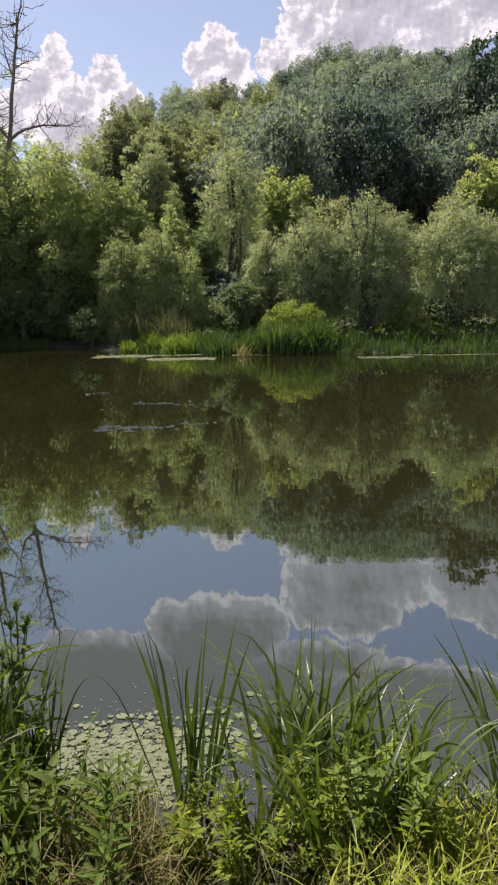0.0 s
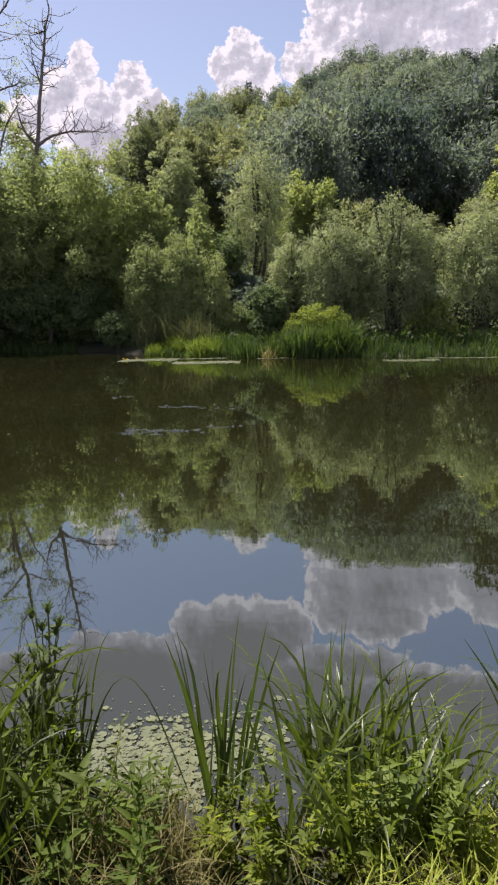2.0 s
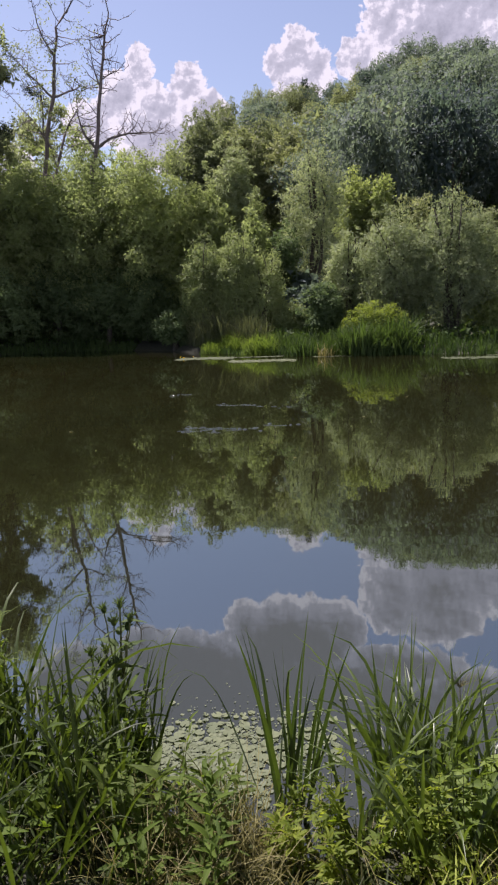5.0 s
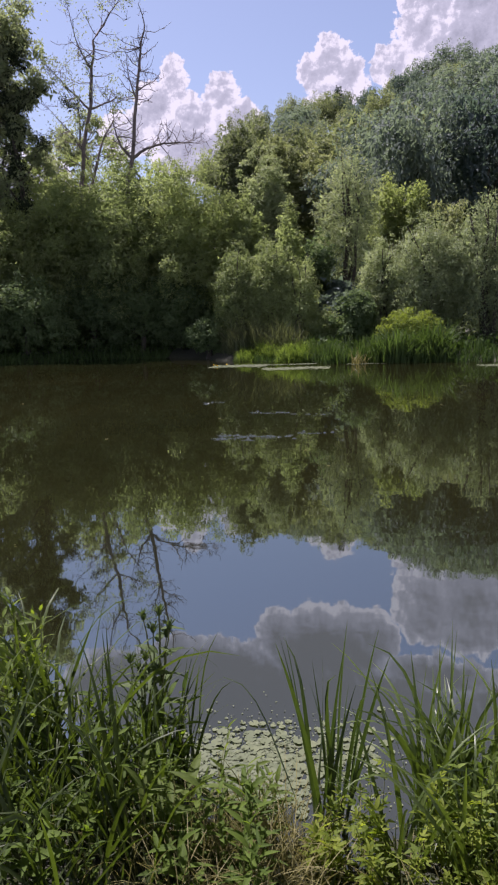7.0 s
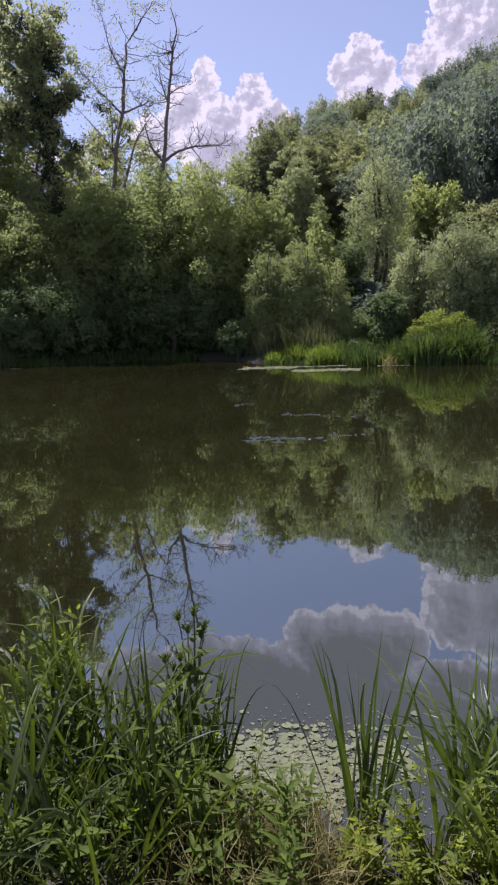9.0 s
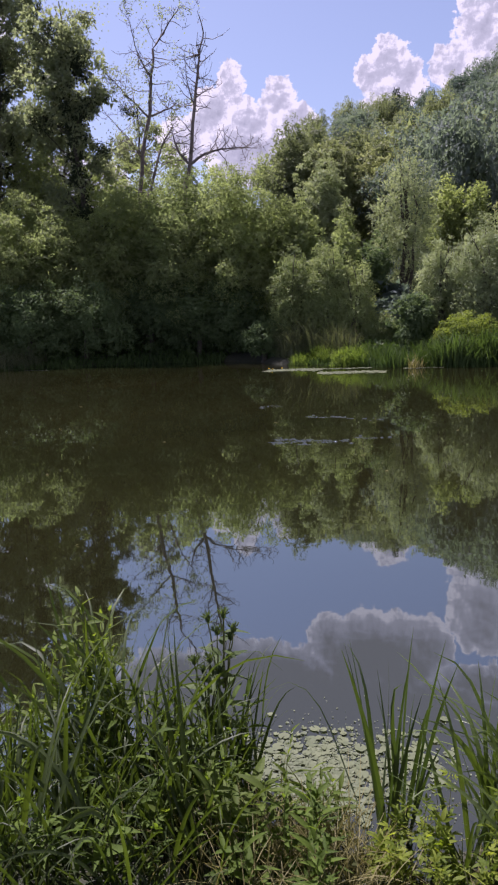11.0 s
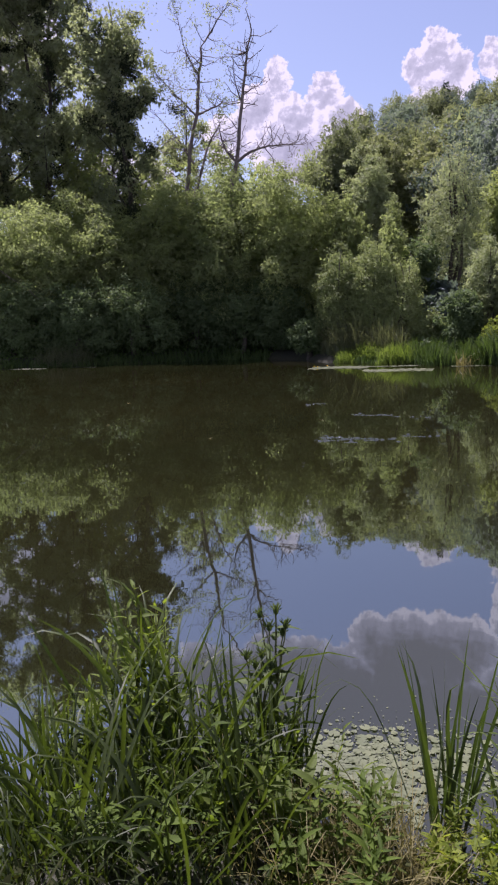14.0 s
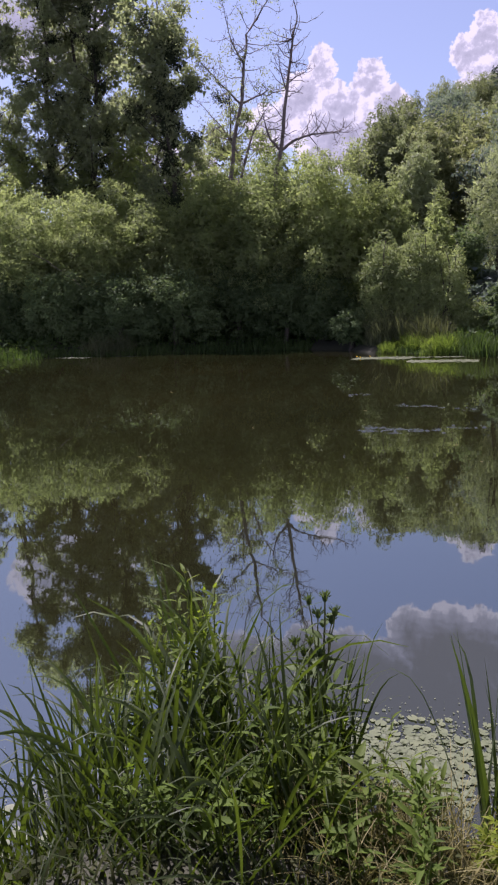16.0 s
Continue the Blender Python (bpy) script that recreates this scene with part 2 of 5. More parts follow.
MAT = {
    "maple": leaf_material("maple_leaf", (0.130, 0.164, 0.072), (0.218, 0.258, 0.104), (1.45, 1.5, 1.0), 0.14, 0.55, 0.6, 0.45, 0.4),
    "willow": leaf_material("willow_leaf", (0.140, 0.174, 0.092), (0.255, 0.294, 0.156), (1.45, 1.5, 1.0), 0.2, 0.42, 0.5, 0.6, 0.5),
    "pale": leaf_material("pale_leaf", (0.130, 0.165, 0.066), (0.240, 0.282, 0.118), (1.45, 1.5, 1.0), 0.2, 0.42, 0.5, 0.8, 0.5),
    "yellow": leaf_material("yellow_green_leaf", (0.130, 0.165, 0.060), (0.240, 0.280, 0.110), (1.50, 1.55, 0.90), 0.15, 0.52, 0.5, 0.6, 0.5),
    "olive": leaf_material("olive_leaf", (0.118, 0.142, 0.066), (0.235, 0.258, 0.122), (1.45, 1.5, 1.0), 0.18, 0.40, 0.5, 0.6, 0.45),
    # pale and bluish: the hill's haze is put into this leaf colour
    "forest": leaf_material("hazed_forest_leaf", (0.058, 0.084, 0.082), (0.148, 0.182, 0.156), (1.3, 1.4, 0.8), 0.15, 0.44, 0.4, 0.5, 0.12),
    # lighter, yellower copy of the forest leaf: sunlight put into the colour
    "sunlit_flank": leaf_material("sunlit_flank_leaf", (0.090, 0.112, 0.062), (0.185, 0.212, 0.110), (1.4, 1.45, 0.9), 0.15, 0.44, 0.4, 0.5, 0.12),
    # maple green made darker: the shade under the crowns is in the colour
    "shadowed": leaf_material("shadowed_leaf", (0.058, 0.088, 0.040), (0.112, 0.156, 0.066), (1.45, 1.5, 1.0), 0.12, 0.40, 0.5, 0.5, 0.4),
    "pine": leaf_material("pine_needle", (0.022, 0.042, 0.026), (0.048, 0.076, 0.042), (1.2, 1.3, 0.8), 0.1, 0.22, 0.3, 0.4, 0.4),
    "poplar": leaf_material("poplar_leaf", (0.135, 0.160, 0.092), (0.250, 0.280, 0.165), (1.45, 1.5, 1.0), 0.15, 0.58, 0.4, 0.6, 0.5),
    "mistletoe": leaf_material("mistletoe_leaf", (0.020, 0.030, 0.016), (0.045, 0.060, 0.028), (1.2, 1.3, 0.6), 0.15, 0.15),
    # dark green reed, darkened further with the shade cast by the willows
    "reed": leaf_material("shaded_reed_leaf", (0.022, 0.044, 0.013), (0.060, 0.095, 0.025), (1.4, 1.5, 0.6), 0.2, 0.35, 0.6, 1.2, 0.6),
    "bright_reed": leaf_material("bright_reed_leaf", (0.060, 0.100, 0.021), (0.142, 0.195, 0.043), (1.4, 1.45, 0.6), 0.2, 0.45, 0.6, 1.2, 0.6),
    "herb": leaf_material("herb_leaf", (0.080, 0.118, 0.024), (0.160, 0.205, 0.044), (1.5, 1.5, 0.6), 0.15, 0.50, 0.5, 1.2, 0.5),
    "dull_reed": leaf_material("dull_reed_leaf", (0.060, 0.075, 0.036), (0.125, 0.140, 0.070), (1.3, 1.3, 0.7), 0.2, 0.3, 0.4, 1.5, 0.6),
    "sedge": leaf_material("sedge_blade", (0.028, 0.049, 0.008), (0.078, 0.112, 0.024), (1.55, 1.6, 0.55), 0.62, 0.40, 0.4, 6.0, 0.4),
    "grass": leaf_material("grass_blade", (0.014, 0.026, 0.005), (0.042, 0.064, 0.011), (1.6, 1.6, 0.5), 0.38, 0.46, 0.5, 4.0, 0.5),
    "weed": leaf_material("weed_leaf", (0.050, 0.088, 0.009), (0.200, 0.245, 0.027), (1.75, 1.7, 0.45), 0.22, 0.60, 0.5, 5.0, 0.4),
    "heart": leaf_material("broad_leaf", (0.062, 0.104, 0.017), (0.150, 0.205, 0.036), (1.6, 1.6, 0.5), 0.25, 0.54, 0.4, 5.0, 0.4),
    "cattail": leaf_material("cattail_leaf", (0.015, 0.029, 0.007), (0.044, 0.066, 0.017), (1.5, 1.6, 0.5), 0.55, 0.38, 0.3, 6.0, 0.5),
    "stalk": leaf_material("stalk_leaf", (0.044, 0.071, 0.010), (0.097, 0.136, 0.024), (1.7, 1.7, 0.5), 0.20, 0.54, 0.4, 6.0, 0.4),
    "lance": leaf_material("lance_leaf", (0.028, 0.054, 0.009), (0.104, 0.156, 0.023), (1.6, 1.6, 0.5), 0.15, 0.54, 0.4, 6.0, 0.4),
    "thistle": leaf_material("thistle_leaf", (0.028, 0.050, 0.014), (0.066, 0.094, 0.026), (1.5, 1.5, 0.5), 0.20, 0.40, 0.4, 8.0, 0.4),
    "straw": leaf_material("dry_straw", (0.085, 0.080, 0.026), (0.200, 0.184, 0.066), (1.2, 1.2, 0.9), 0.25, 0.35, 0.4, 6.0, 0.5),
    "pad": leaf_material("floating_leaf", (0.044, 0.060, 0.026), (0.096, 0.112, 0.052), (1.2, 1.3, 0.7), 0.32, 0.12, 0.5, 5.0, 0.5),
    "dead": rough_material("dead_wood", (0.075, 0.060, 0.054), (0.190, 0.162, 0.142), 2.0, 0.85, 0.5, 0.02, (1, 1, 0.25)),
    "bark": rough_material("bark", (0.030, 0.025, 0.018), (0.095, 0.080, 0.058), 3.0, 0.9, 0.6, 0.02, (1, 1, 0.25)),
    "stem": leaf_material("weed_stem", (0.075, 0.090, 0.022), (0.150, 0.160, 0.050), (1.2, 1.2, 0.7), 0.3, 0.12),
    "fresh": leaf_material("fresh_grass", (0.110, 0.155, 0.017), (0.240, 0.285, 0.040), (1.6, 1.6, 0.5), 0.25, 0.45, 0.4, 5.0, 0.5),
    "petal": leaf_material("yellow_petal", (0.55, 0.38, 0.02), (0.70, 0.52, 0.04), (1.1, 1.1, 0.6), 0.3, 0.3),
    # dead thatch, darkened further to hold the shade between the plants
    "thatch": leaf_material("shaded_old_thatch", (0.012, 0.017, 0.005), (0.040, 0.046, 0.014), (1.4, 1.4, 0.6), 0.1, 0.25, 0.5, 5.0, 0.5),
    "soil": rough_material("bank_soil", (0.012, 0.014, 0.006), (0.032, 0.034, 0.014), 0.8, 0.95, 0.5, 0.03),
    "water": water_material(),
}


# ---- mesh helpers ----
RNG = np.random.default_rng(7)


def mesh_from(name, verts, faces, mat, smooth=False):
    """A mesh from arrays: faces is one (n, 3) or (n, 4) array, or a list of them."""
    me = bpy.data.meshes.new(name)
    verts = np.asarray(verts, dtype=np.float32)
    groups = faces if isinstance(faces, list) else [faces]
    groups = [np.asarray(g, dtype=np.int32) for g in groups if len(g)]
    total = np.concatenate([np.full(len(g), g.shape[1], dtype=np.int32) for g in groups])
    loops = np.concatenate([g.ravel() for g in groups])
    me.vertices.add(len(verts))
    me.vertices.foreach_set("co", verts.ravel())
    me.loops.add(len(loops))
    me.loops.foreach_set("vertex_index", loops)
    me.polygons.add(len(total))
    start = np.concatenate([[0], np.cumsum(total)[:-1]]).astype(np.int32)
    me.polygons.foreach_set("loop_start", start)
    if smooth:
        me.polygons.foreach_set("use_smooth", np.ones(len(total), dtype=bool))
    me.update(calc_edges=True)
    me.validate()
    me.materials.append(mat)
    return me


def child(name, mesh, parent, label="", m=None):
    ob = new(name, mesh)
    ob.parent = parent
    if m is not None:
        ob.matrix_basis = m
    if label:
        ob["label"] = label
    return ob


def thing(name, x, y, z, label, category, group="", kind=""):
    ob = new(name)
    ob.location = (x, y, z)
    ob.empty_display_size = 0.1
    return tagged(ob, label, category, group, kind)


def unit(v):
    return v / np.maximum(np.linalg.norm(v, axis=-1, keepdims=True), 1e-9)


def leaf_quads(at, way, length, width, rng, up=0.6, lean=None):
    """Diamond leaves at points, pointing along way and facing up, or along lean where it is given."""
    n = len(at)
    way = unit(way)
    face = unit(rng.normal(size=(n, 3)) + (np.array([0, 0, up]) if lean is None else lean))
    side = unit(np.cross(way, face))
    ln, wd = length[:, None], width[:, None]
    mid = at + way * ln * 0.45
    v = np.stack([at, mid + side * wd * 0.5, at + way * ln, mid - side * wd * 0.5], 1).reshape(-1, 3)
    return v, np.arange(4 * n, dtype=np.int32).reshape(n, 4)


def leaf_tris(at, way, length, width, rng, lean):
    """Small three-cornered leaves at points, pointing along way, their faces turned to lean."""
    n = len(at)
    way = unit(way)
    side = unit(np.cross(way, unit(rng.normal(size=(n, 3)) + lean)))
    ln, wd = length[:, None], width[:, None]
    v = np.stack([at + side * wd * 0.5, at + way * ln, at - side * wd * 0.5 + way * ln * 0.15], 1).reshape(-1, 3)
    return v, np.arange(3 * n, dtype=np.int32).reshape(n, 3)


def tube(points, radii, sides=6):
    """A tapered tube along points: vertices and quads."""
    pts = np.asarray(points, dtype=float)
    tan = unit(np.gradient(pts, axis=0))
    ref = np.where(np.abs(tan[:, 2:3]) > 0.9, np.array([[1.0, 0, 0]]), np.array([[0, 0, 1.0]]))
    a = unit(np.cross(tan, ref))
    b = np.cross(tan, a)
    ang = np.linspace(0, 2 * math.pi, sides, endpoint=False)
    ring = np.cos(ang)[None, :, None] * a[:, None] + np.sin(ang)[None, :, None] * b[:, None]
    v = (pts[:, None] + ring * np.asarray(radii)[:, None, None]).reshape(-1, 3)
    k, s = np.meshgrid(np.arange(len(pts) - 1), np.arange(sides), indexing="ij")
    s2 = (s + 1) % sides
    f = np.stack([k * sides + s, k * sides + s2, (k + 1) * sides + s2, (k + 1) * sides + s], -1).reshape(-1, 4)
    return v, f.astype(np.int32)


def join(pieces):
    vs, fs, n = [], [], 0
    for v, f in pieces:
        vs.append(v)
        fs.append(np.asarray(f) + n)
        n += len(v)
    return np.concatenate(vs), np.concatenate(fs)


def bent(a, b, sag, rng, steps=7, wobble=0.05):
    """A wandering line from a to b that bows by sag."""
    a, b = np.asarray(a, float), np.asarray(b, float)
    t = np.linspace(0, 1, steps)[:, None]
    size = np.linalg.norm(b - a)
    off = np.cumsum(rng.normal(size=(steps, 3)) * wobble * size / steps ** 0.5, axis=0)
    off -= off[0] + (off[-1] - off[0]) * t
    return a + (b - a) * t + off + np.array([0, 0, 1.0]) * (sag * size * 4 * t * (1 - t))


def spray_crown(starts, ends, per, length, width, rng, scatter=0.16, inner=0.35, droop=0.25):
    """Leaves along the outer part of many sprays: vertices and faces."""
    n = len(starts)
    k = np.repeat(np.arange(n), per)
    t = inner + (1.06 - inner) * rng.random(len(k)) ** 0.8
    reach = np.linalg.norm(ends - starts, axis=1)[k]
    at = starts[k] + (ends - starts)[k] * t[:, None] + rng.normal(size=(len(k), 3)) * (scatter * reach * (1.15 - 0.6 * t))[:, None]
    way = unit((ends - starts)[k]) * 0.7 + rng.normal(size=(len(k), 3)) * 0.7 + np.array([0, 0, -droop])
    return leaf_quads(at, way, length * rng.uniform(0.6, 1.3, len(k)), width * rng.uniform(0.6, 1.3, len(k)), rng)


def waves(p, rng, scale):
    """A smooth uneven field over points, about -1 to 1."""
    out = np.zeros(len(p))
    for i in range(5):
        k = unit(rng.normal(size=3)) * scale * (1 + 0.55 * i)
        out += np.sin(p @ k + rng.uniform(0, 6.28)) / (1 + 0.45 * i)
    return out / 2.2


def plume_crown(centre, radii, count, leaf, width, rng, up=0.9, plume=0.75, bumps=0.2, per=22, floor=0.05, fill=0.14, face=1.5):
    """A crown of upright leafy plumes crowding the skin of an uneven ellipsoid, with gaps and a loose inside."""
    c, r = np.asarray(centre, float), np.asarray(radii, float)
    count, per, leaf, width = count * 2, int(per * 1.6), leaf * 0.74, width * 0.95
    n = max(10, int(count * (1 - fill) / per))
    d = unit(rng.normal(size=(n * 2, 3)) + np.array([0, 0, 0.15]))
    size = 1 - 0.6 * bumps + bumps * waves(d, rng, 3.2) + 0.5 * bumps * waves(d, rng, 8.0)
    # thinner where the crown has its gaps
    keep = np.argsort(-(waves(d, rng, 5.0) + rng.normal(size=len(d)) * 0.8))[:n]
    d, size = d[keep], size[keep]
    k = 1 - 0.42 * rng.random(n) ** 1.5
    reach = plume * rng.uniform(0.5, 1.25, n) * float(r[:2].mean()) ** 0.5 * 0.55
    way = unit(d * r / r.max() * 0.9 + np.array([0, 0, up]) + rng.normal(size=(n, 3)) * 0.35)
    end = c + d * r * (size * k)[:, None]
    start = end - way * reach[:, None]
    i = np.repeat(np.arange(n), per)
    t = rng.random(len(i)) ** 0.8
    at = start[i] + way[i] * (reach[i] * t)[:, None] + rng.normal(size=(len(i), 3)) * (reach[i] * (0.24 - 0.14 * t))[:, None]
    lway = way[i] * 0.6 + rng.normal(size=(len(i), 3)) * 0.8 + np.array([0, 0, -0.15])
    inner = int(count * fill)
    d2 = unit(rng.normal(size=(inner, 3)))
    at = np.concatenate([at, c + d2 * r * (0.72 * rng.random(inner) ** 0.5)[:, None]])
    lway = np.concatenate([lway, rng.normal(size=(inner, 3))])
    ln = leaf * rng.uniform(0.6, 1.35, len(at))
    ln[len(i):] *= 1.7
    at[:, 2] = np.maximum(at[:, 2], floor)
    outward = unit((at - c) / r)
    v, f = leaf_tris(at, lway, ln, ln * (width / leaf), rng, face * (outward + np.array([0, 0, 0.6])))
    v[:, 2] = np.maximum(v[:, 2], 0.02)
    tips = end[rng.integers(n, size=8)] * 0.75 + c * 0.25
    return v, f, tips


def tuft_crown(centre, radii, tufts, per, leaf, rng, size=0.45, floor=0.05, bumps=0.14, rise=0.55, fill=0.12, slim=0.62, order=2.2):
    """A crown of domed leafy tufts, their leaves like shingles round each dome, over the skin of an uneven ellipsoid, with a loose leafy inside."""
    c, r = np.asarray(centre, float), np.asarray(radii, float)
    d = unit(rng.normal(size=(tufts, 3)) + np.array([0, 0, 0.12]))
    skin = 1 + bumps * waves(d, rng, 3.4) + 0.7 * bumps * waves(d, rng, 8.5)
    p = c + d * r * (skin * (1 - 0.38 * rng.random(tufts) ** 1.6))[:, None]
    out = unit(d / r * r.min() + rng.normal(size=(tufts, 3)) * 0.25 + np.array([0, 0, rise]))
    q = size * rng.uniform(0.55, 1.5, tufts)
    i = np.repeat(np.arange(tufts), per)
    n = len(i)
    # a dome that opens along the tuft's own direction
    ball = unit(rng.normal(size=(n, 3)) + 0.85 * out[i])
    off = ball * (0.62 * rng.random(n) ** 0.22)[:, None] * np.array([1, 1, 0.72]) * rng.uniform(0.75, 1.1, n)[:, None]
    at = p[i] + off * q[i][:, None] + rng.normal(size=(n, 3)) * 0.25 * leaf
    way = ball * 0.8 + rng.normal(size=(n, 3)) * 0.45 + np.array([0, 0, -0.45])
    face = order * (ball + 0.25 * out[i] + np.array([0, 0, 0.25]))
    ln = leaf * rng.uniform(0.6, 1.35, n)
    m = int(n * fill)
    w = unit(rng.normal(size=(m, 3)))
    at = np.concatenate([at, c + w * r * (0.80 * rng.random(m) ** 0.45)[:, None]])
    way = np.concatenate([way, rng.normal(size=(m, 3))])
    face = np.concatenate([face, w + np.array([0, 0, 0.6])])
    ln = np.concatenate([ln, 2.2 * leaf * rng.uniform(0.7, 1.3, m)])
    at[:, 2] = np.maximum(at[:, 2], floor)
    v, f = leaf_tris(at, way, ln, ln * slim, rng, face)
    v[:, 2] = np.maximum(v[:, 2], 0.02)
    return v, f, p[rng.integers(tufts, size=8)] * 0.7 + c * 0.3


def tree_crown(centre, radii, count, leaf, width, rng, up=0.9, plume=0.8, floor=0.05, masses=6, spread=0.5, face=1.5, peak=0.34, top=0.52):
    """Several overlapping uneven masses that together make one crown."""
    c, r = np.asarray(centre, float), np.asarray(radii, float)
    parts, tips = [], []
    sizes, centres = [], []
    for k in range(masses):
        a = k * 2.4 + rng.uniform(-0.5, 0.5)
        if k == 0:
            off, q = np.array([rng.uniform(-0.2, 0.2), 0, peak]), np.array([top, top + 0.08, 0.60])
        else:
            z = -0.62 + 1.0 * (k - 1) / max(1, masses - 2) + rng.uniform(-0.12, 0.12)
            w = spread * math.sqrt(max(0.1, 1 - z * z * 0.8))
            off = np.array([math.cos(a) * w, math.sin(a) * w, z * 0.62])
            q = np.array([1, 1, 0.85]) * rng.uniform(0.42, 0.62)
        sizes.append(q * r)
        centres.append(c + off * r)
    weight = np.array([q[0] * q[1] + q[0] * q[2] for q in sizes])
    weight /= weight.sum()
    for q, p, w in zip(sizes, centres, weight):
        v, f, t = plume_crown(p, q, int(count * w), leaf, width, rng, up, plume, 0.26, floor=floor, face=face)
        parts.append((v, f))
        tips.append(t[0])
    v, f = join(parts)
    return v, f, tips


def trunk_and_limbs(root, base, tips, trunk_top, radius, rng, bark):
    """A trunk from base to trunk_top with a limb to each tip, as parts of root. Places are local."""
    line = bent(base, trunk_top, 0.0, rng, 9, 0.05)
    flare = radius * np.linspace(1.15, 0.35, 9)
    flare[0] *= 1.35
    v, f = tube(line, flare, 8)
    child("trunk", mesh_from("trunk", v, f, bark, True), root)
    for tip in tips:
        k = int(rng.integers(3, 8))
        limb = bent(line[k], tip, 0.06, rng, 7, 0.06)
        v, f = tube(limb, flare[k] * np.linspace(0.6, 0.12, 7), 5)
        child("limb", mesh_from("limb", v, f, bark, True), root)


# ---- ground and water ----
def smooth(a, b, x):
    t = np.clip((x - a) / (b - a), 0, 1)
    return t * t * (3 - 2 * t)


RIDGE_X = [-120, -60, -40, -26, -19, -13, -6, 0.5, 7, 14, 30, 60, 140]
RIDGE_Z = [6.0, 11.0, 12.5, 13.0, 13.5, 18.0, 20.0, 21.3, 22.8, 24.6, 24.5, 25, 16]


SHORE_X = [-60, -30, -24, -20.8, -18.3, -16, -13.2, -11.5, -9.4, -8.2, -7.2, -6.2, -4.5, -3.0, -1.5, 0, 3, 9, 60]
SHORE_Y = [31, 31, 31.6, 33.4, 34.8, 35.8, 37.4, 37.8, 37.6, 36.8, 35.4, 34.2, 33.6, 32.8, 31.8, 31.3, 31.3, 31.2, 30.6]


def far_shore(x):
    """The far water's edge."""
    x = np.asarray(x, float)
    y = np.interp(x, SHORE_X, SHORE_Y) + 0.12 * np.sin(x * 0.9) + 0.12 * np.sin(x * 2.3 + 1)
    return y


def near_shore(x):
    """The near water's edge."""
    x = np.asarray(x, float)
    return 2.72 + 0.40 * np.exp(-((x + 1.15) / 0.42) ** 2) + 0.12 * np.sin(x * 3.1) - 1.0 * smooth(-1.45, -2.3, x) + 0.15 * smooth(0.3, 1.2, x)


def land(x, y):
    x, y = np.asarray(x, float), np.asarray(y, float)
    near = near_shore(x) - y
    far = y - far_shore(x)
    end = np.maximum(-62 - x, x - 62)
    shore = np.maximum(np.maximum(near, far), end)
    bed = np.maximum(-1.2, shore * 0.45)
    near_z = 0.50 * smooth(-0.05, 1.9, near) + 0.02 * np.sin(x * 9) * np.sin(y * 8)
    ridge = np.interp(x, RIDGE_X, RIDGE_Z)
    rise = smooth(43, 97, y) * (1 - 0.55 * smooth(115, 320, y))
    far_z = 0.45 * smooth(0, 1.6, far) + 0.9 * smooth(3, 12, far) + ridge * rise
    far_z = far_z + 0.35 * np.sin(x * 0.21 + 1) * np.sin(y * 0.17) * smooth(6, 20, far)
    end_z = 0.6 * smooth(0, 4, end)
    z = np.where(shore < 0, bed, 0)
    z = np.where((shore >= 0) & (near >= far) & (near >= end), near_z, z)
    z = np.where((shore >= 0) & (far > near) & (far >= end), far_z, z)
    return np.where((shore >= 0) & (end > near) & (end > far), end_z + ridge * rise, z)


def build_ground():
    xs = np.unique(np.concatenate([np.linspace(-900, -70, 12), np.linspace(-70, -30, 24), np.linspace(-30, -4, 60), np.linspace(-4, 3, 60), np.linspace(3, 70, 44), np.linspace(70, 900, 22)]))
    ys = np.unique(np.concatenate([np.linspace(-600, -8, 16), np.linspace(-8, 1.0, 20), np.linspace(1.0, 4.5, 44), np.linspace(4.5, 27, 10), np.linspace(27, 48, 44), np.linspace(48, 120, 34), np.linspace(120, 1500, 26)]))
    X, Y = np.meshgrid(xs, ys)
    v = np.stack([X, Y, land(X, Y)], -1).reshape(-1, 3)
    i, j = np.meshgrid(np.arange(len(ys) - 1), np.arange(len(xs) - 1), indexing="ij")
    a = i * len(xs) + j
    f = np.stack([a, a + 1, a + len(xs) + 1, a + len(xs)], -1).reshape(-1, 4)
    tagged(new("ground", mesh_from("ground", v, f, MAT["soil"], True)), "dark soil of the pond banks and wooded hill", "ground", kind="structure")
    w = np.array([[-66, 0.8, 0], [66, 0.8, 0], [66, 41, 0], [-66, 41, 0]], float)
    tagged(new("water", mesh_from("water", w, np.array([[0, 1, 2, 3]]), MAT["water"])), "calm murky brown-green pond mirroring trees and sky", "water", kind="structure")


build_ground()


# ---- trees of the far bank ----
def bush_tree(name, x, y, top, rx, ry, low, mat, seed, label, leaves=16000, leaf=0.15, trunk=0.14, group="trees of the far bank", narrow=0.5):
    """A leafy tree whose crown of many round masses reaches from low to top metres above the water."""
    rng = np.random.default_rng(seed)
    base = float(land(x, y))
    root = thing(name, x, y, base, label, "tree", group)
    h, lo = top - base, low - base
    centre, radii = (0, 0, (h + lo) / 2), (rx, ry, (h - lo) / 2)
    v, f, tips = tree_crown(centre, radii, leaves, leaf, leaf * narrow, rng, 0.9, 0.9, masses=7)
    trunk_and_limbs(root, (0, 0, -0.3), tips[:6], (rng.uniform(-0.2, 0.2) * rx, 0, lo + (h - lo) * 0.7), trunk, rng, MAT["bark"])
    child("crown", mesh_from("crown", v, f, mat), root)
    return root


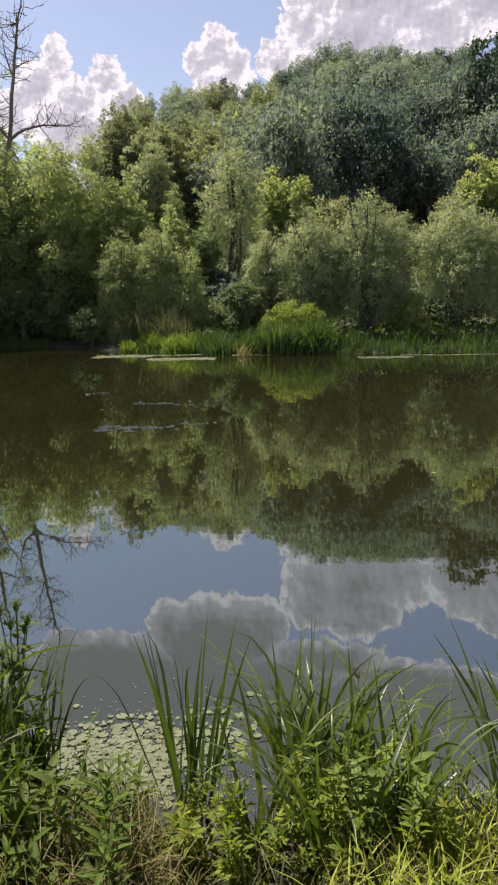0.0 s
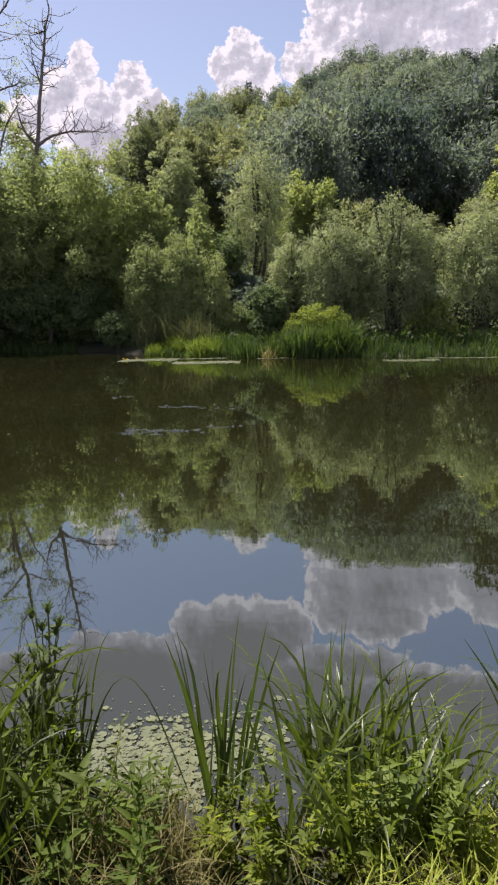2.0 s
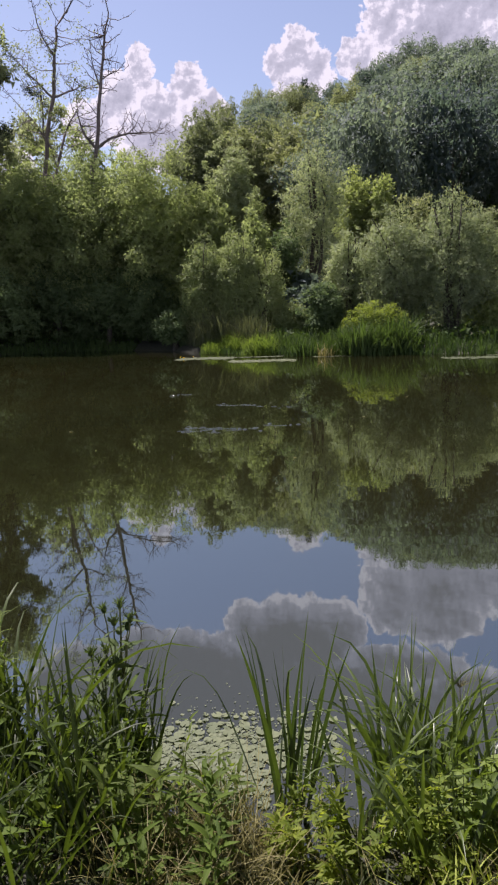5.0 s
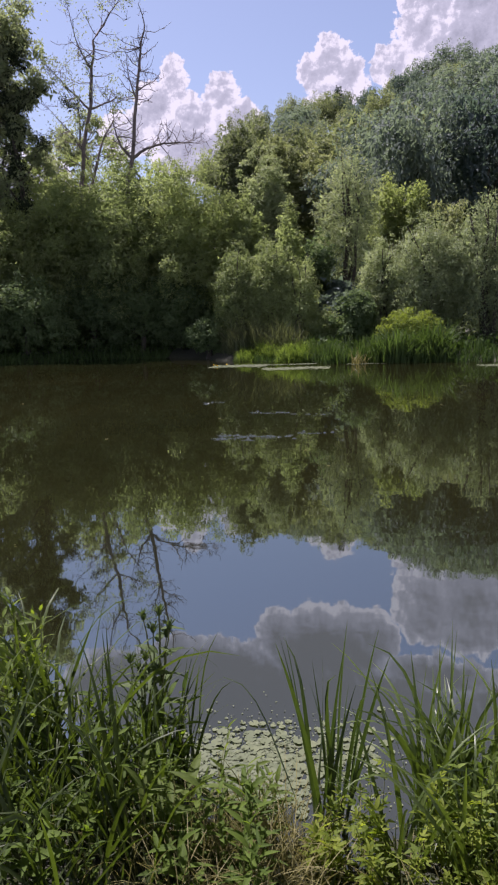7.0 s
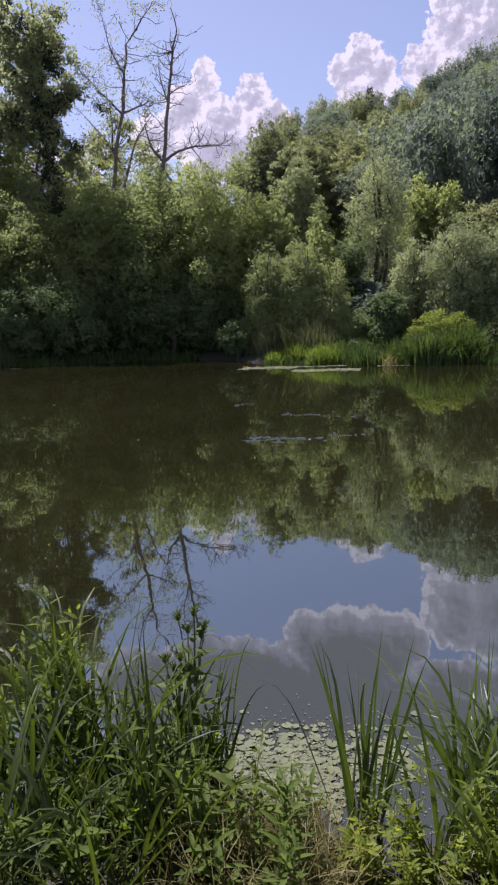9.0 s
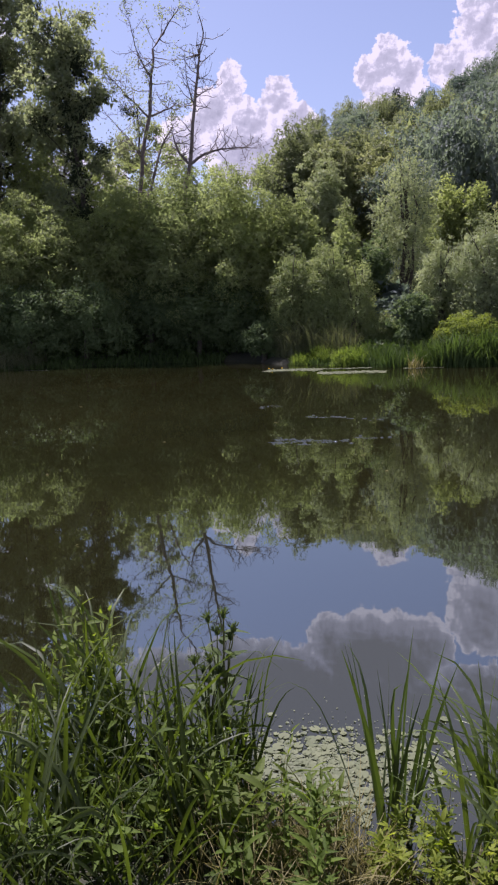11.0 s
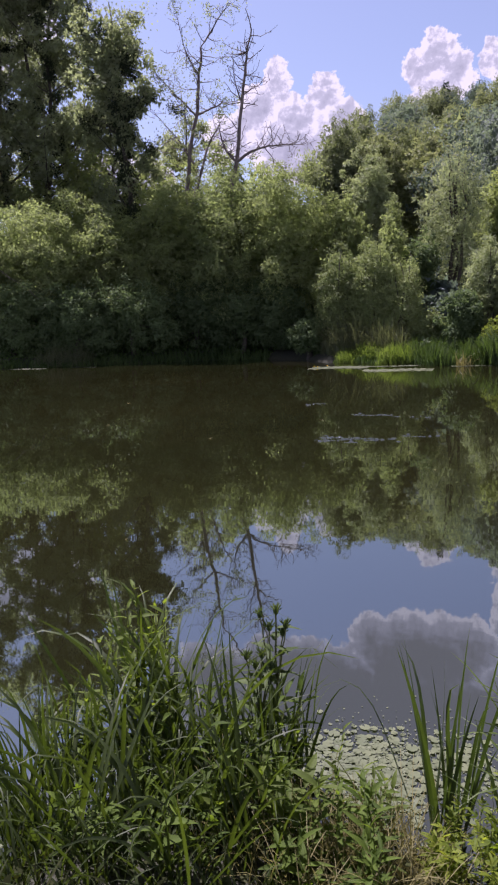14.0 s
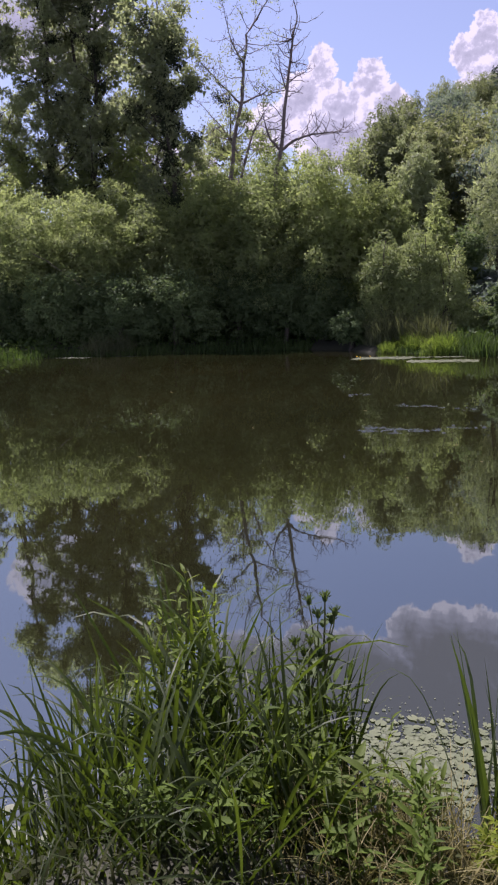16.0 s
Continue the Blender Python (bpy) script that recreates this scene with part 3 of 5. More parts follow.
def shoot_crown(h, spread, low, count, leaf, rng, shift=0.0):
    """Slender leaves along many upright shoots that fan out and fill a dome from low (a share of the height) to the top."""
    per = 34
    n = max(30, count // per)
    a, q = rng.uniform(0, 2 * math.pi, n), np.sqrt(rng.random(n))
    side = np.stack([np.cos(a) * q, np.sin(a) * q * 0.8], 1) * spread
    lump = waves(np.stack([side[:, 0], side[:, 1], 0 * q], 1), rng, 1.6)
    roof = h * (1.03 - 0.55 * q ** 2 + 0.08 * lump)
    foot = h * (low + 0.10 * q + 0.05 * rng.random(n))
    end = np.stack([side[:, 0] + shift * h, side[:, 1], foot + (roof - foot) * rng.random(n) ** 0.55], 1)
    way = unit(end - np.array([0, 0, 0.15 * h])) * 0.55 + np.array([0, 0, 0.75]) + rng.normal(size=(n, 3)) * 0.28
    reach = 0.19 * h ** 0.8 * rng.uniform(0.6, 1.5, n) + 0.35
    way = unit(way)
    k = np.repeat(np.arange(n), per)
    t = rng.random(len(k)) ** 0.75
    at = end[k] - way[k] * (reach[k] * (1 - t))[:, None] + rng.normal(size=(len(k), 3)) * (0.045 + 0.13 * (1 - t))[:, None] * (reach[k] ** 0.5)[:, None]
    lway = way[k] * 0.75 + rng.normal(size=(len(k), 3)) * 0.6
    m = int(count * 0.1)
    w, b = rng.uniform(0, 2 * math.pi, m), np.sqrt(rng.random(m)) * 0.75 * spread
    inside = np.stack([np.cos(w) * b + shift * h, np.sin(w) * b * 0.8, h * (low + 0.05 + (0.80 - low) * rng.random(m))], 1)
    at, lway = np.concatenate([at, inside]), np.concatenate([lway, rng.normal(size=(m, 3))])
    ln = leaf * rng.uniform(0.6, 1.4, len(at))
    ln[len(k):] *= 1.6
    at[:, 2] = np.maximum(at[:, 2], 0.03)
    out = unit((at - np.array([shift * h, 0, 0.45 * h])) / np.array([spread, spread * 0.8, h * 0.5]))
    return leaf_tris(at, lway, ln, ln * 0.46, rng, 1.1 * (out + np.array([0, 0, 0.5])))


def willow(name, x, y, top, spread, mat, seed, label, stems=9, leaves=17000, leaf=0.13, fan=0.85, low=0.0, shift=0.0, thick=1.0):
    """A many-stemmed willow whose shoots fan out from the base."""
    rng = np.random.default_rng(seed)
    base = float(land(x, y))
    root = thing(name, x, y, base, label, "tree", "willows of the far bank")
    h = top - base
    for i in range(stems):
        ang = rng.uniform(0, 2 * math.pi)
        out = fan * spread * math.sqrt(rng.uniform(0.05, 1))
        tip = np.array([math.cos(ang) * out * 0.9 + shift * h, math.sin(ang) * out * 0.7, h * rng.uniform(0.72, 0.93)])
        line = bent((rng.normal() * 0.15, rng.normal() * 0.15, -0.3), tip, 0.05, rng, 9, 0.05)
        v, f = tube(line, np.linspace(0.075, 0.015, 9) * thick * rng.uniform(0.7, 1.2), 6)
        child("stem", mesh_from("stem", v, f, MAT["bark"], True), root)
    mid = h * (0.52 + 0.5 * low)
    rows = [tuft_crown((shift * h, 0, mid), (spread * 0.95, spread * 0.8, (h - mid) * 0.90), leaves // 110, 34, leaf, rng, 0.42, rise=1.0, slim=0.36)]
    for k in range(7):
        ang, z = k * 2.4 + rng.uniform(-0.5, 0.5), -0.62 + 1.25 * (k + 0.5) / 7
        w = 0.72 * spread * math.sqrt(max(0.1, 1 - z * z))
        q = spread * rng.uniform(0.40, 0.60)
        rows.append(tuft_crown((math.cos(ang) * w + shift * h, math.sin(ang) * w * 0.8, mid + z * (h - mid) * 0.85), (q, q, q * rng.uniform(0.8, 1.2)), leaves // 620, 34, leaf, rng, 0.36, rise=1.0, slim=0.36))
    v, f = join([row[:2] for row in rows] + [shoot_crown(h, spread * 1.22, low, int(leaves * 0.55), leaf, rng, shift)])
    child("crown", mesh_from("crown", v, f, mat), root)
    return root


def tuft_tree(name, x, y, top, rx, ry, low, mat, seed, label, tufts=520, per=60, leaf=0.12, size=0.45, trunk=0.14, group="trees of the far bank", lobes=4):
    """A broad leafy tree: rounded lobes of drooping tufts that reach from low to top metres above the water."""
    rng = np.random.default_rng(seed)
    base = float(land(x, y))
    root = thing(name, x, y, base, label, "tree", group)
    h, lo = top - base, low - base
    mid, half = (h + lo) / 2, (h - lo) / 2
    parts = [tuft_crown((0, 0, mid), (rx * 0.88, ry * 0.88, half * 0.94), int(tufts * 0.5), per, leaf, rng, size, 0.02 - base, 0.2)]
    for k in range(lobes):
        a, z = k * 2.4 + rng.uniform(-0.4, 0.4), -0.5 + 1.05 * (k + 0.5) / lobes
        w = 0.5 * math.sqrt(1 - z * z)
        q = rng.uniform(0.46, 0.58)
        parts.append(tuft_crown((math.cos(a) * w * rx, math.sin(a) * w * ry, mid + z * half * 0.9), (rx * q, ry * q, half * q * 0.82), int(tufts * 0.5 / lobes), per, leaf, rng, size * 0.9, 0.02 - base))
    tips = [part[2][k] for part in parts for k in (0, 1)]
    trunk_and_limbs(root, (0, 0, -0.3), tips[:6], (rng.uniform(-0.2, 0.2) * rx, 0, lo + (h - lo) * 0.7), trunk, rng, MAT["bark"])
    v, f = join([part[:2] for part in parts])
    child("crown", mesh_from("crown", v, f, mat), root)
    return root


MAPLE = "bushy ash-leaved maple with fresh green leaves overhanging the pond"
for k, (x, y, top, rx) in enumerate([(-9.5, 39.9, 10.4, 2.9), (-12.7, 40.0, 10.2, 2.8), (-15.7, 40.2, 10.1, 2.7), (-18.8, 38.8, 8.5, 2.7),
                                     (-22.1, 37.4, 9.2, 2.9), (-25.6, 36.6, 9.0, 2.9), (-29.4, 37.2, 10.2, 3.2), (-33.4, 37.2, 10.8, 3.4)]):
    tuft_tree("maple_tree", x, y + 0.8, top, rx, 3.7, 0.25, MAT["maple"], 11 + k, MAPLE, 560 if k < 6 else 400, 80, 0.125, 0.85, lobes=8)
tuft_tree("maple_tree", -6.4, 40.0, 8.9, 1.5, 1.3, 1.0, MAT["maple"], 19, "slender ash-leaved maple beside the big bushy ones", 300)
for k, (x, y, top) in enumerate([(-12.2, 46.8, 12.5), (-15.0, 46.4, 13.2), (-17.4, 44.8, 12.4), (-20.6, 45.4, 12.4), (-24.2, 45.8, 14.2), (-28.0, 45.2, 13.4), (-32.0, 44.6, 15.0)]):
    tuft_tree("maple_tree", x, y, top, 2.3, 2.2, 2.0, MAT["maple"], 21 + k, "ash-leaved maple standing behind the front row", 420, 48, 0.14, 0.5)
# low bushes in the darkened leaf colour, standing for the maples' shaded lower crowns
SHADOWED = "low bush hanging over the water, shade put into its dark leaves"
for k, (x, y, top, rx) in enumerate([(-9.5, 38.9, 4.3, 2.0), (-11.7, 38.9, 4.8, 2.7), (-14.4, 38.7, 4.6, 2.7), (-17.2, 36.6, 4.4, 2.7),
                                     (-20.0, 35.4, 4.4, 2.5), (-23.4, 34.9, 4.6, 2.6), (-27.0, 34.9, 4.6, 2.7), (-30.5, 35.2, 5.0, 2.8)]):
    tuft_tree("shadowed_bush", x, y, top, rx, 1.5, 0.1, MAT["shadowed"], 51 + k, SHADOWED, 230, 66, 0.12, 0.62, lobes=4)
PALE = "pale grey-green young willow bush on the far bank"
willow("willow_bush", -6.0, 36.4, 5.7, 1.0, MAT["pale"], 31, PALE, 9, 14040, 0.112)
willow("willow_bush", -4.3, 36.0, 5.85, 1.0, MAT["pale"], 30, PALE, 9, 14040, 0.112)
willow("willow_bush", -3.0, 35.6, 4.8, 0.95, MAT["pale"], 32, PALE, 8, 10800, 0.112)
tuft_tree("round_willow", -6.0, 47.0, 12.1, 1.75, 1.7, 4.5, MAT["willow"], 33, "rounded grey-green willow behind the bank bushes", 420, 60, 0.115, 0.42)
tuft_tree("tall_tree", -9.2, 55.5, 16.3, 2.0, 2.2, 6.0, MAT["sunlit_flank"], 34, "green tree with a ragged pointed top", 520, 52, 0.16, 0.6)
tuft_tree("tall_tree", -6.6, 57.0, 15.4, 2.4, 2.2, 6.0, MAT["olive"], 35, "tall green tree with a ragged top", 560, 42, 0.2, 0.55)
tuft_tree("tall_tree", -3.0, 58.0, 14.6, 2.4, 2.2, 6.0, MAT["olive"], 29, "rounded olive-green tree at the wood's edge", 400, 42, 0.2, 0.55)
willow("white_willow", -0.75, 41.0, 11.0, 1.65, MAT["willow"], 36, "feathery grey-green willow with a dark visible trunk", 5, 13000, 0.115, 0.6, 0.12, 0.0, 2.0)
YELLOW = "yellow-green sunlit tree behind the willows"
tuft_tree("poplar_tree", 3.0, 46.5, 9.9, 1.2, 1.4, 3.0, MAT["yellow"], 37, YELLOW, 300, 40, 0.16)
tuft_tree("poplar_tree", 1.5, 47.0, 10.2, 1.2, 1.4, 3.0, MAT["yellow"], 38, YELLOW, 260, 40, 0.16)
willow("hazel_bush", -3.95, 42.0, 8.5, 0.5, MAT["pale"], 39, "small pale bush between the trees", 5, 6500, 0.11, 0.5, 0.3)
tuft_tree("hazel_bush", -3.9, 39.0, 6.9, 0.8, 0.9, 2.0, MAT["maple"], 40, "small leafy bush between the trees", 130, 40, 0.14, 0.35)
tuft_tree("hazel_bush", -2.2, 39.5, 6.2, 0.8, 0.9, 2.0, MAT["shadowed"], 41, "small leafy bush between the trees", 110, 40, 0.14, 0.35)
tuft_tree("hazel_bush", 4.9, 43.5, 8.0, 1.6, 1.2, 2.0, MAT["olive"], 58, "dull green bush behind the willows", 200, 40, 0.15)
tuft_tree("hazel_bush", 8.4, 44.5, 7.8, 2.0, 1.2, 2.0, MAT["olive"], 59, "dull green bush behind the willows", 220, 40, 0.15)
tuft_tree("hazel_bush", 11.6, 44.5, 8.6, 1.6, 1.2, 2.0, MAT["olive"], 57, "dull green bush behind the willows", 200, 40, 0.15)
willow("willow_bush", 5.6, 34.9, 6.9, 1.75, MAT["willow"], 42, "round willow bush with thin bare stems showing", 12, 25920, 0.112, thick=1.6)
willow("willow_bush", 2.9, 35.2, 6.5, 1.45, MAT["willow"], 43, "round willow bush on the far bank", 10, 21600, 0.112)
willow("willow_bush", 0.9, 36.0, 5.7, 0.9, MAT["willow"], 28, "slim willow bush on the far bank", 8, 10800, 0.112)
willow("willow_bush", 9.7, 35.0, 6.8, 1.9, MAT["willow"], 44, "broad willow bush, dark beneath its crown", 11, 25920, 0.112, 0.85, 0.10)
willow("willow_bush", 13.4, 34.9, 6.9, 2.2, MAT["willow"], 45, "broad willow bush, dark beneath its crown", 11, 23760, 0.112, 0.85, 0.10)
tuft_tree("ash_tree", 14.3, 46.0, 11.0, 2.0, 1.6, 3.0, MAT["yellow"], 46, "light yellow-green tree at the hill's foot", 330, 42, 0.17)
tuft_tree("ash_tree", 18.0, 45.0, 10.4, 2.4, 2.0, 3.0, MAT["yellow"], 47, "light yellow-green tree at the hill's foot", 330, 42, 0.17)
tuft_tree("low_bush", -0.3, 34.2, 3.2, 1.0, 0.9, 0.2, MAT["shadowed"], 48, "low dark green bush on the far bank", 220, 40, 0.12, 0.3)
willow("low_bush", -1.65, 34.8, 2.3, 0.6, MAT["pale"], 49, "low pale bush on the far bank", 5, 4500, 0.11)
tuft_tree("low_bush", -7.6, 36.4, 2.2, 1.2, 0.9, 0.1, MAT["shadowed"], 56, "low shaded bush at the foot of the maples", 150, 46, 0.11, 0.35)
tuft_tree("low_bush", 7.3, 34.2, 2.6, 1.0, 0.7, 0.2, MAT["yellow"], 50, "low yellow-green bush under the willows", 150, 36, 0.12, 0.3)
# bushes added to fill the shaded gaps beneath the trees
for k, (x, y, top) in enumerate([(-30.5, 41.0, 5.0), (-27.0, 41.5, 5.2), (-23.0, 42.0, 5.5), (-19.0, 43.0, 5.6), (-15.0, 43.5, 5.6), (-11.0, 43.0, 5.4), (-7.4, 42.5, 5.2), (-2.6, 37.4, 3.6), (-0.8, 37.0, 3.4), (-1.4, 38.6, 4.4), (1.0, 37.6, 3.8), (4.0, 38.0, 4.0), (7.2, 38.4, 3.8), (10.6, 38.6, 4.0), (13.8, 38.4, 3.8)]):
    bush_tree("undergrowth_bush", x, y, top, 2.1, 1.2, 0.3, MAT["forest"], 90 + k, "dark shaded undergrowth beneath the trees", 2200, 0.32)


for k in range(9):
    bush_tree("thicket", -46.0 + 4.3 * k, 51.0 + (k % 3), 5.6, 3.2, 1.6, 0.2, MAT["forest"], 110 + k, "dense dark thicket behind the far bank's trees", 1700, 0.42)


# thickets added where only the canopy's shade darkens the hill's foot
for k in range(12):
    bush_tree("thicket", -10.0 + 3.0 * k, (61.0 if k < 3 else 51.0) + (k % 3) * 0.8, 7.0 + (3.0 if k < 3 else 0.0) + (k % 2), 2.3, 1.4, 1.5, MAT["forest"], 130 + k, "thicket added to stand for the shade at the wood's foot", 2200, 0.26)


# tall poplars hung with mistletoe, and the dead trees
def mistletoe_tree(x, y, top, spread, seed, balls, leaves, first=4, trunk=0.26):
    rng = np.random.default_rng(seed)
    base = float(land(x, y))
    root = thing("poplar_tree", x, y, base, "tall thin poplar hung with dark mistletoe balls", "tree", "mistletoe poplars")
    h = top - base
    line = bent((0, 0, -0.3), (rng.uniform(-0.5, 0.5), 0, h), 0.0, rng, 15, 0.035)
    rad = trunk * np.linspace(1.0, 0.1, 15)
    v, f = tube(line, rad, 8)
    child("trunk", mesh_from("trunk", v, f, MAT["bark"], True), root)
    starts, ends, knots, clumps = [], [], [], []
    for i in range(34):
        k = int(rng.integers(first, 14))
        ang = rng.uniform(0, 2 * math.pi)
        reach = spread * rng.uniform(0.45, 1.0) * (1.15 - 0.5 * k / 14)
        tip = line[k] + np.array([math.cos(ang) * reach, math.sin(ang) * reach * 0.7, reach * rng.uniform(0.35, 1.1)])
        limb = bent(line[k], tip, -0.05, rng, 8, 0.07)
        v, f = tube(limb, rad[k] * np.linspace(0.5, 0.08, 8), 5)
        child("limb", mesh_from("limb", v, f, MAT["bark"], True), root)
        knots += [limb[4], limb[6]]
        clumps += [limb[7], limb[5] + rng.normal(size=3) * 0.35, limb[6] + rng.normal(size=3) * 0.6, limb[3] + rng.normal(size=3) * 0.5]
        for j in range(18):
            p = limb[int(rng.integers(2, 8))]
            starts.append(p)
            ends.append(p + unit(rng.normal(size=3) + np.array([0, 0, 0.2])) * rng.uniform(0.5, 1.4))
    s, e = np.array(starts), np.array(ends)
    sprayed = spray_crown(s, e, int(leaves * 0.25) // len(s), 0.15, 0.10, rng, 0.26, 0.1)
    pieces = []
    # leaf clumps along the limbs
    share = min(len(clumps), leaves // (8 * 26))
    for k in rng.permutation(len(clumps))[:share]:
        p = clumps[k]
        q = rng.uniform(0.4, 0.85)
        pieces.append(tuft_crown(p, (q * 1.1, q, q * 0.8), 8, 26, 0.17, rng, 0.42, 0.1)[:2])
    v, f = join(pieces)
    v, f = np.concatenate([sprayed[0], v]), [sprayed[1], f + len(sprayed[0])]
    child("crown", mesh_from("crown", v, f, MAT["poplar"]), root)
    for i in range(balls):
        c = knots[int(rng.integers(len(knots)))] if rng.random() < 0.4 else line[int(rng.integers(5, 13))] + rng.normal(size=3) * 0.40
        r = rng.uniform(0.28, 0.62)
        d = unit(rng.normal(size=(46, 3)))
        v, f = spray_crown(np.repeat(c[None], 46, 0), c + d * r, 9, 0.13, 0.06, rng, 0.12, 0.1, 0.1)
        tagged(child("mistletoe_ball", mesh_from("mistletoe_ball", v, f, MAT["mistletoe"]), root, "dark evergreen mistletoe ball"), kind="stuff")


mistletoe_tree(-19.4, 41.0, 19.8, 3.4, 61, 85, 16500)
mistletoe_tree(-26.0, 46.6, 26.0, 4.6, 62, 40, 22500)
mistletoe_tree(-30.4, 45.6, 28.5, 4.8, 63, 34, 24500)
mistletoe_tree(-35.0, 46.2, 27.3, 4.8, 64, 18, 22500)
mistletoe_tree(-23.7, 49.8, 19.0, 4.4, 65, 5, 17000)
mistletoe_tree(-29.6, 52.0, 21.0, 4.6, 67, 3, 17000)
mistletoe_tree(-29.0, 47.6, 28.5, 4.2, 68, 8, 15000)
mistletoe_tree(-18.8, 49.3, 16.1, 3.0, 66, 3, 8500)


def dead_tree(x, y, lines, seed, label, tufts):
    """A bare tree: each line is a limb given as height-to-tip places with its thickness."""
    rng = np.random.default_rng(seed)
    base = float(land(x, y))
    root = thing("dead_tree", x, y, base, label, "tree", "dead trees")
    starts, ends = [], []
    for i, (pts, r0, r1, twigs) in enumerate(lines):
        pts = np.array(pts, float) - np.array([x, y, base])
        fine = np.concatenate([bent(pts[k], pts[k + 1], 0.0, rng, 5, 0.05)[: (5 if k == len(pts) - 2 else 4)] for k in range(len(pts) - 1)])
        rad = np.linspace(r0, r1, len(fine))
        pieces = [tube(fine, rad, 6)]
        for j in range(int(twigs * 1.7)):
            k = int(rng.integers(len(fine) // 4, len(fine)))
            d = unit(rng.normal(size=3) * np.array([1, 0.6, 0.7]) + np.array([0, 0, 0.45]))
            tip = fine[k] + d * rng.uniform(0.4, 1.7) * (1.0 if rad[k] > 0.03 else 0.6)
            tw = bent(fine[k], tip, -0.08, rng, 6, 0.1)
            pieces.append(tube(tw, np.linspace(min(rad[k] * 0.6, 0.032), 0.010, 6), 4))
            for q in range(3):
                b = tw[int(rng.integers(2, 6))]
                pieces.append(tube(bent(b, b + unit(rng.normal(size=3) + np.array([0, 0, 0.2])) * rng.uniform(0.2, 0.5), 0, rng, 4, 0.1), np.linspace(0.013, 0.007, 4), 3))
            if tufts and rng.random() < tufts:
                starts.append(tip)
                ends.append(tip + rng.normal(size=3) * 0.35)
        v, f = join(pieces)
        child("trunk" if i == 0 else "limb", mesh_from("limb", v, f, MAT["dead"], True), root)
    if starts:
        v, f = spray_crown(np.array(starts), np.array(ends), 60, 0.13, 0.07, rng, 0.5, 0.0)
        child("leaf_tuft", mesh_from("leaf_tuft", v, f, MAT["poplar"]), root, "last sparse green leaves")


dead_tree(-13.2, 42.0, [
    ([(-13.2, 42, 0.8), (-13.25, 42, 7.0), (-13.0, 42, 9.8), (-12.6, 42, 11.3), (-12.3, 42, 13.7), (-12.1, 42, 15.1), (-11.87, 42, 16.6), (-11.6, 42, 17.7), (-11.9, 42, 18.8)], 0.16, 0.02, 24),
    ([(-12.65, 42, 10.9), (-11.75, 42, 11.4), (-10.76, 41.8, 11.55), (-9.6, 41.7, 11.5), (-8.8, 41.7, 11.4)], 0.09, 0.012, 16),
    ([(-12.7, 42, 10.9), (-13.24, 42, 11.5), (-13.53, 42, 12.3), (-13.7, 42, 12.9)], 0.09, 0.02, 8),
    ([(-12.27, 42, 14.0), (-12.55, 42, 14.9), (-12.75, 42, 15.9)], 0.05, 0.012, 6),
    ([(-12.2, 42, 14.4), (-11.6, 42, 14.7), (-10.9, 42, 15.0)], 0.045, 0.008, 7),
], 71, "bare dead tree standing grey above the bushes", 0.0)
dead_tree(-16.4, 43.0, [
    ([(-16.4, 43, 0.9), (-16.3, 43, 7.0), (-16.1, 43, 9.8), (-15.3, 43, 13.85), (-15.1, 43, 15.7), (-14.9, 43, 17.5), (-14.0, 43, 18.6), (-13.2, 43, 19.6)], 0.16, 0.02, 20),
    ([(-15.9, 43, 8.6), (-15.5, 43, 9.7), (-14.75, 43, 11.95), (-13.9, 43, 13.3)], 0.12, 0.03, 8),
    ([(-15.3, 43, 13.85), (-16.26, 43, 14.85), (-17.2, 43, 15.85), (-17.9, 43, 16.6)], 0.07, 0.012, 10),
    ([(-15.3, 43, 13.9), (-14.6, 43, 14.1), (-13.7, 43, 14.4), (-12.9, 43, 14.15)], 0.07, 0.012, 8),
    ([(-15.09, 43, 16.0), (-15.6, 43, 16.9), (-16.0, 43, 18.15), (-16.3, 43, 19.6)], 0.05, 0.01, 10),
    ([(-15.6, 43, 11.2), (-16.6, 43, 12.8), (-18.2, 42.8, 14.4)], 0.06, 0.010, 9),
], 72, "half-dead grey tree with a few leafy twigs", 0.5)


# a bare branch hanging out of the shaded bushes
v, f = tube(bent((0, 0, 0), (-3.2, 0.4, 1.95), 0.03, np.random.default_rng(75), 12, 0.03), np.linspace(0.010, 0.022, 12), 6)
bare = new("bare_branch", mesh_from("bare_branch", v, f, MAT["bark"], True))
bare.location = (-21.2, 34.2, 3.45)
tagged(bare, "thin bare dead branch slanting before dark bushes", "branch")


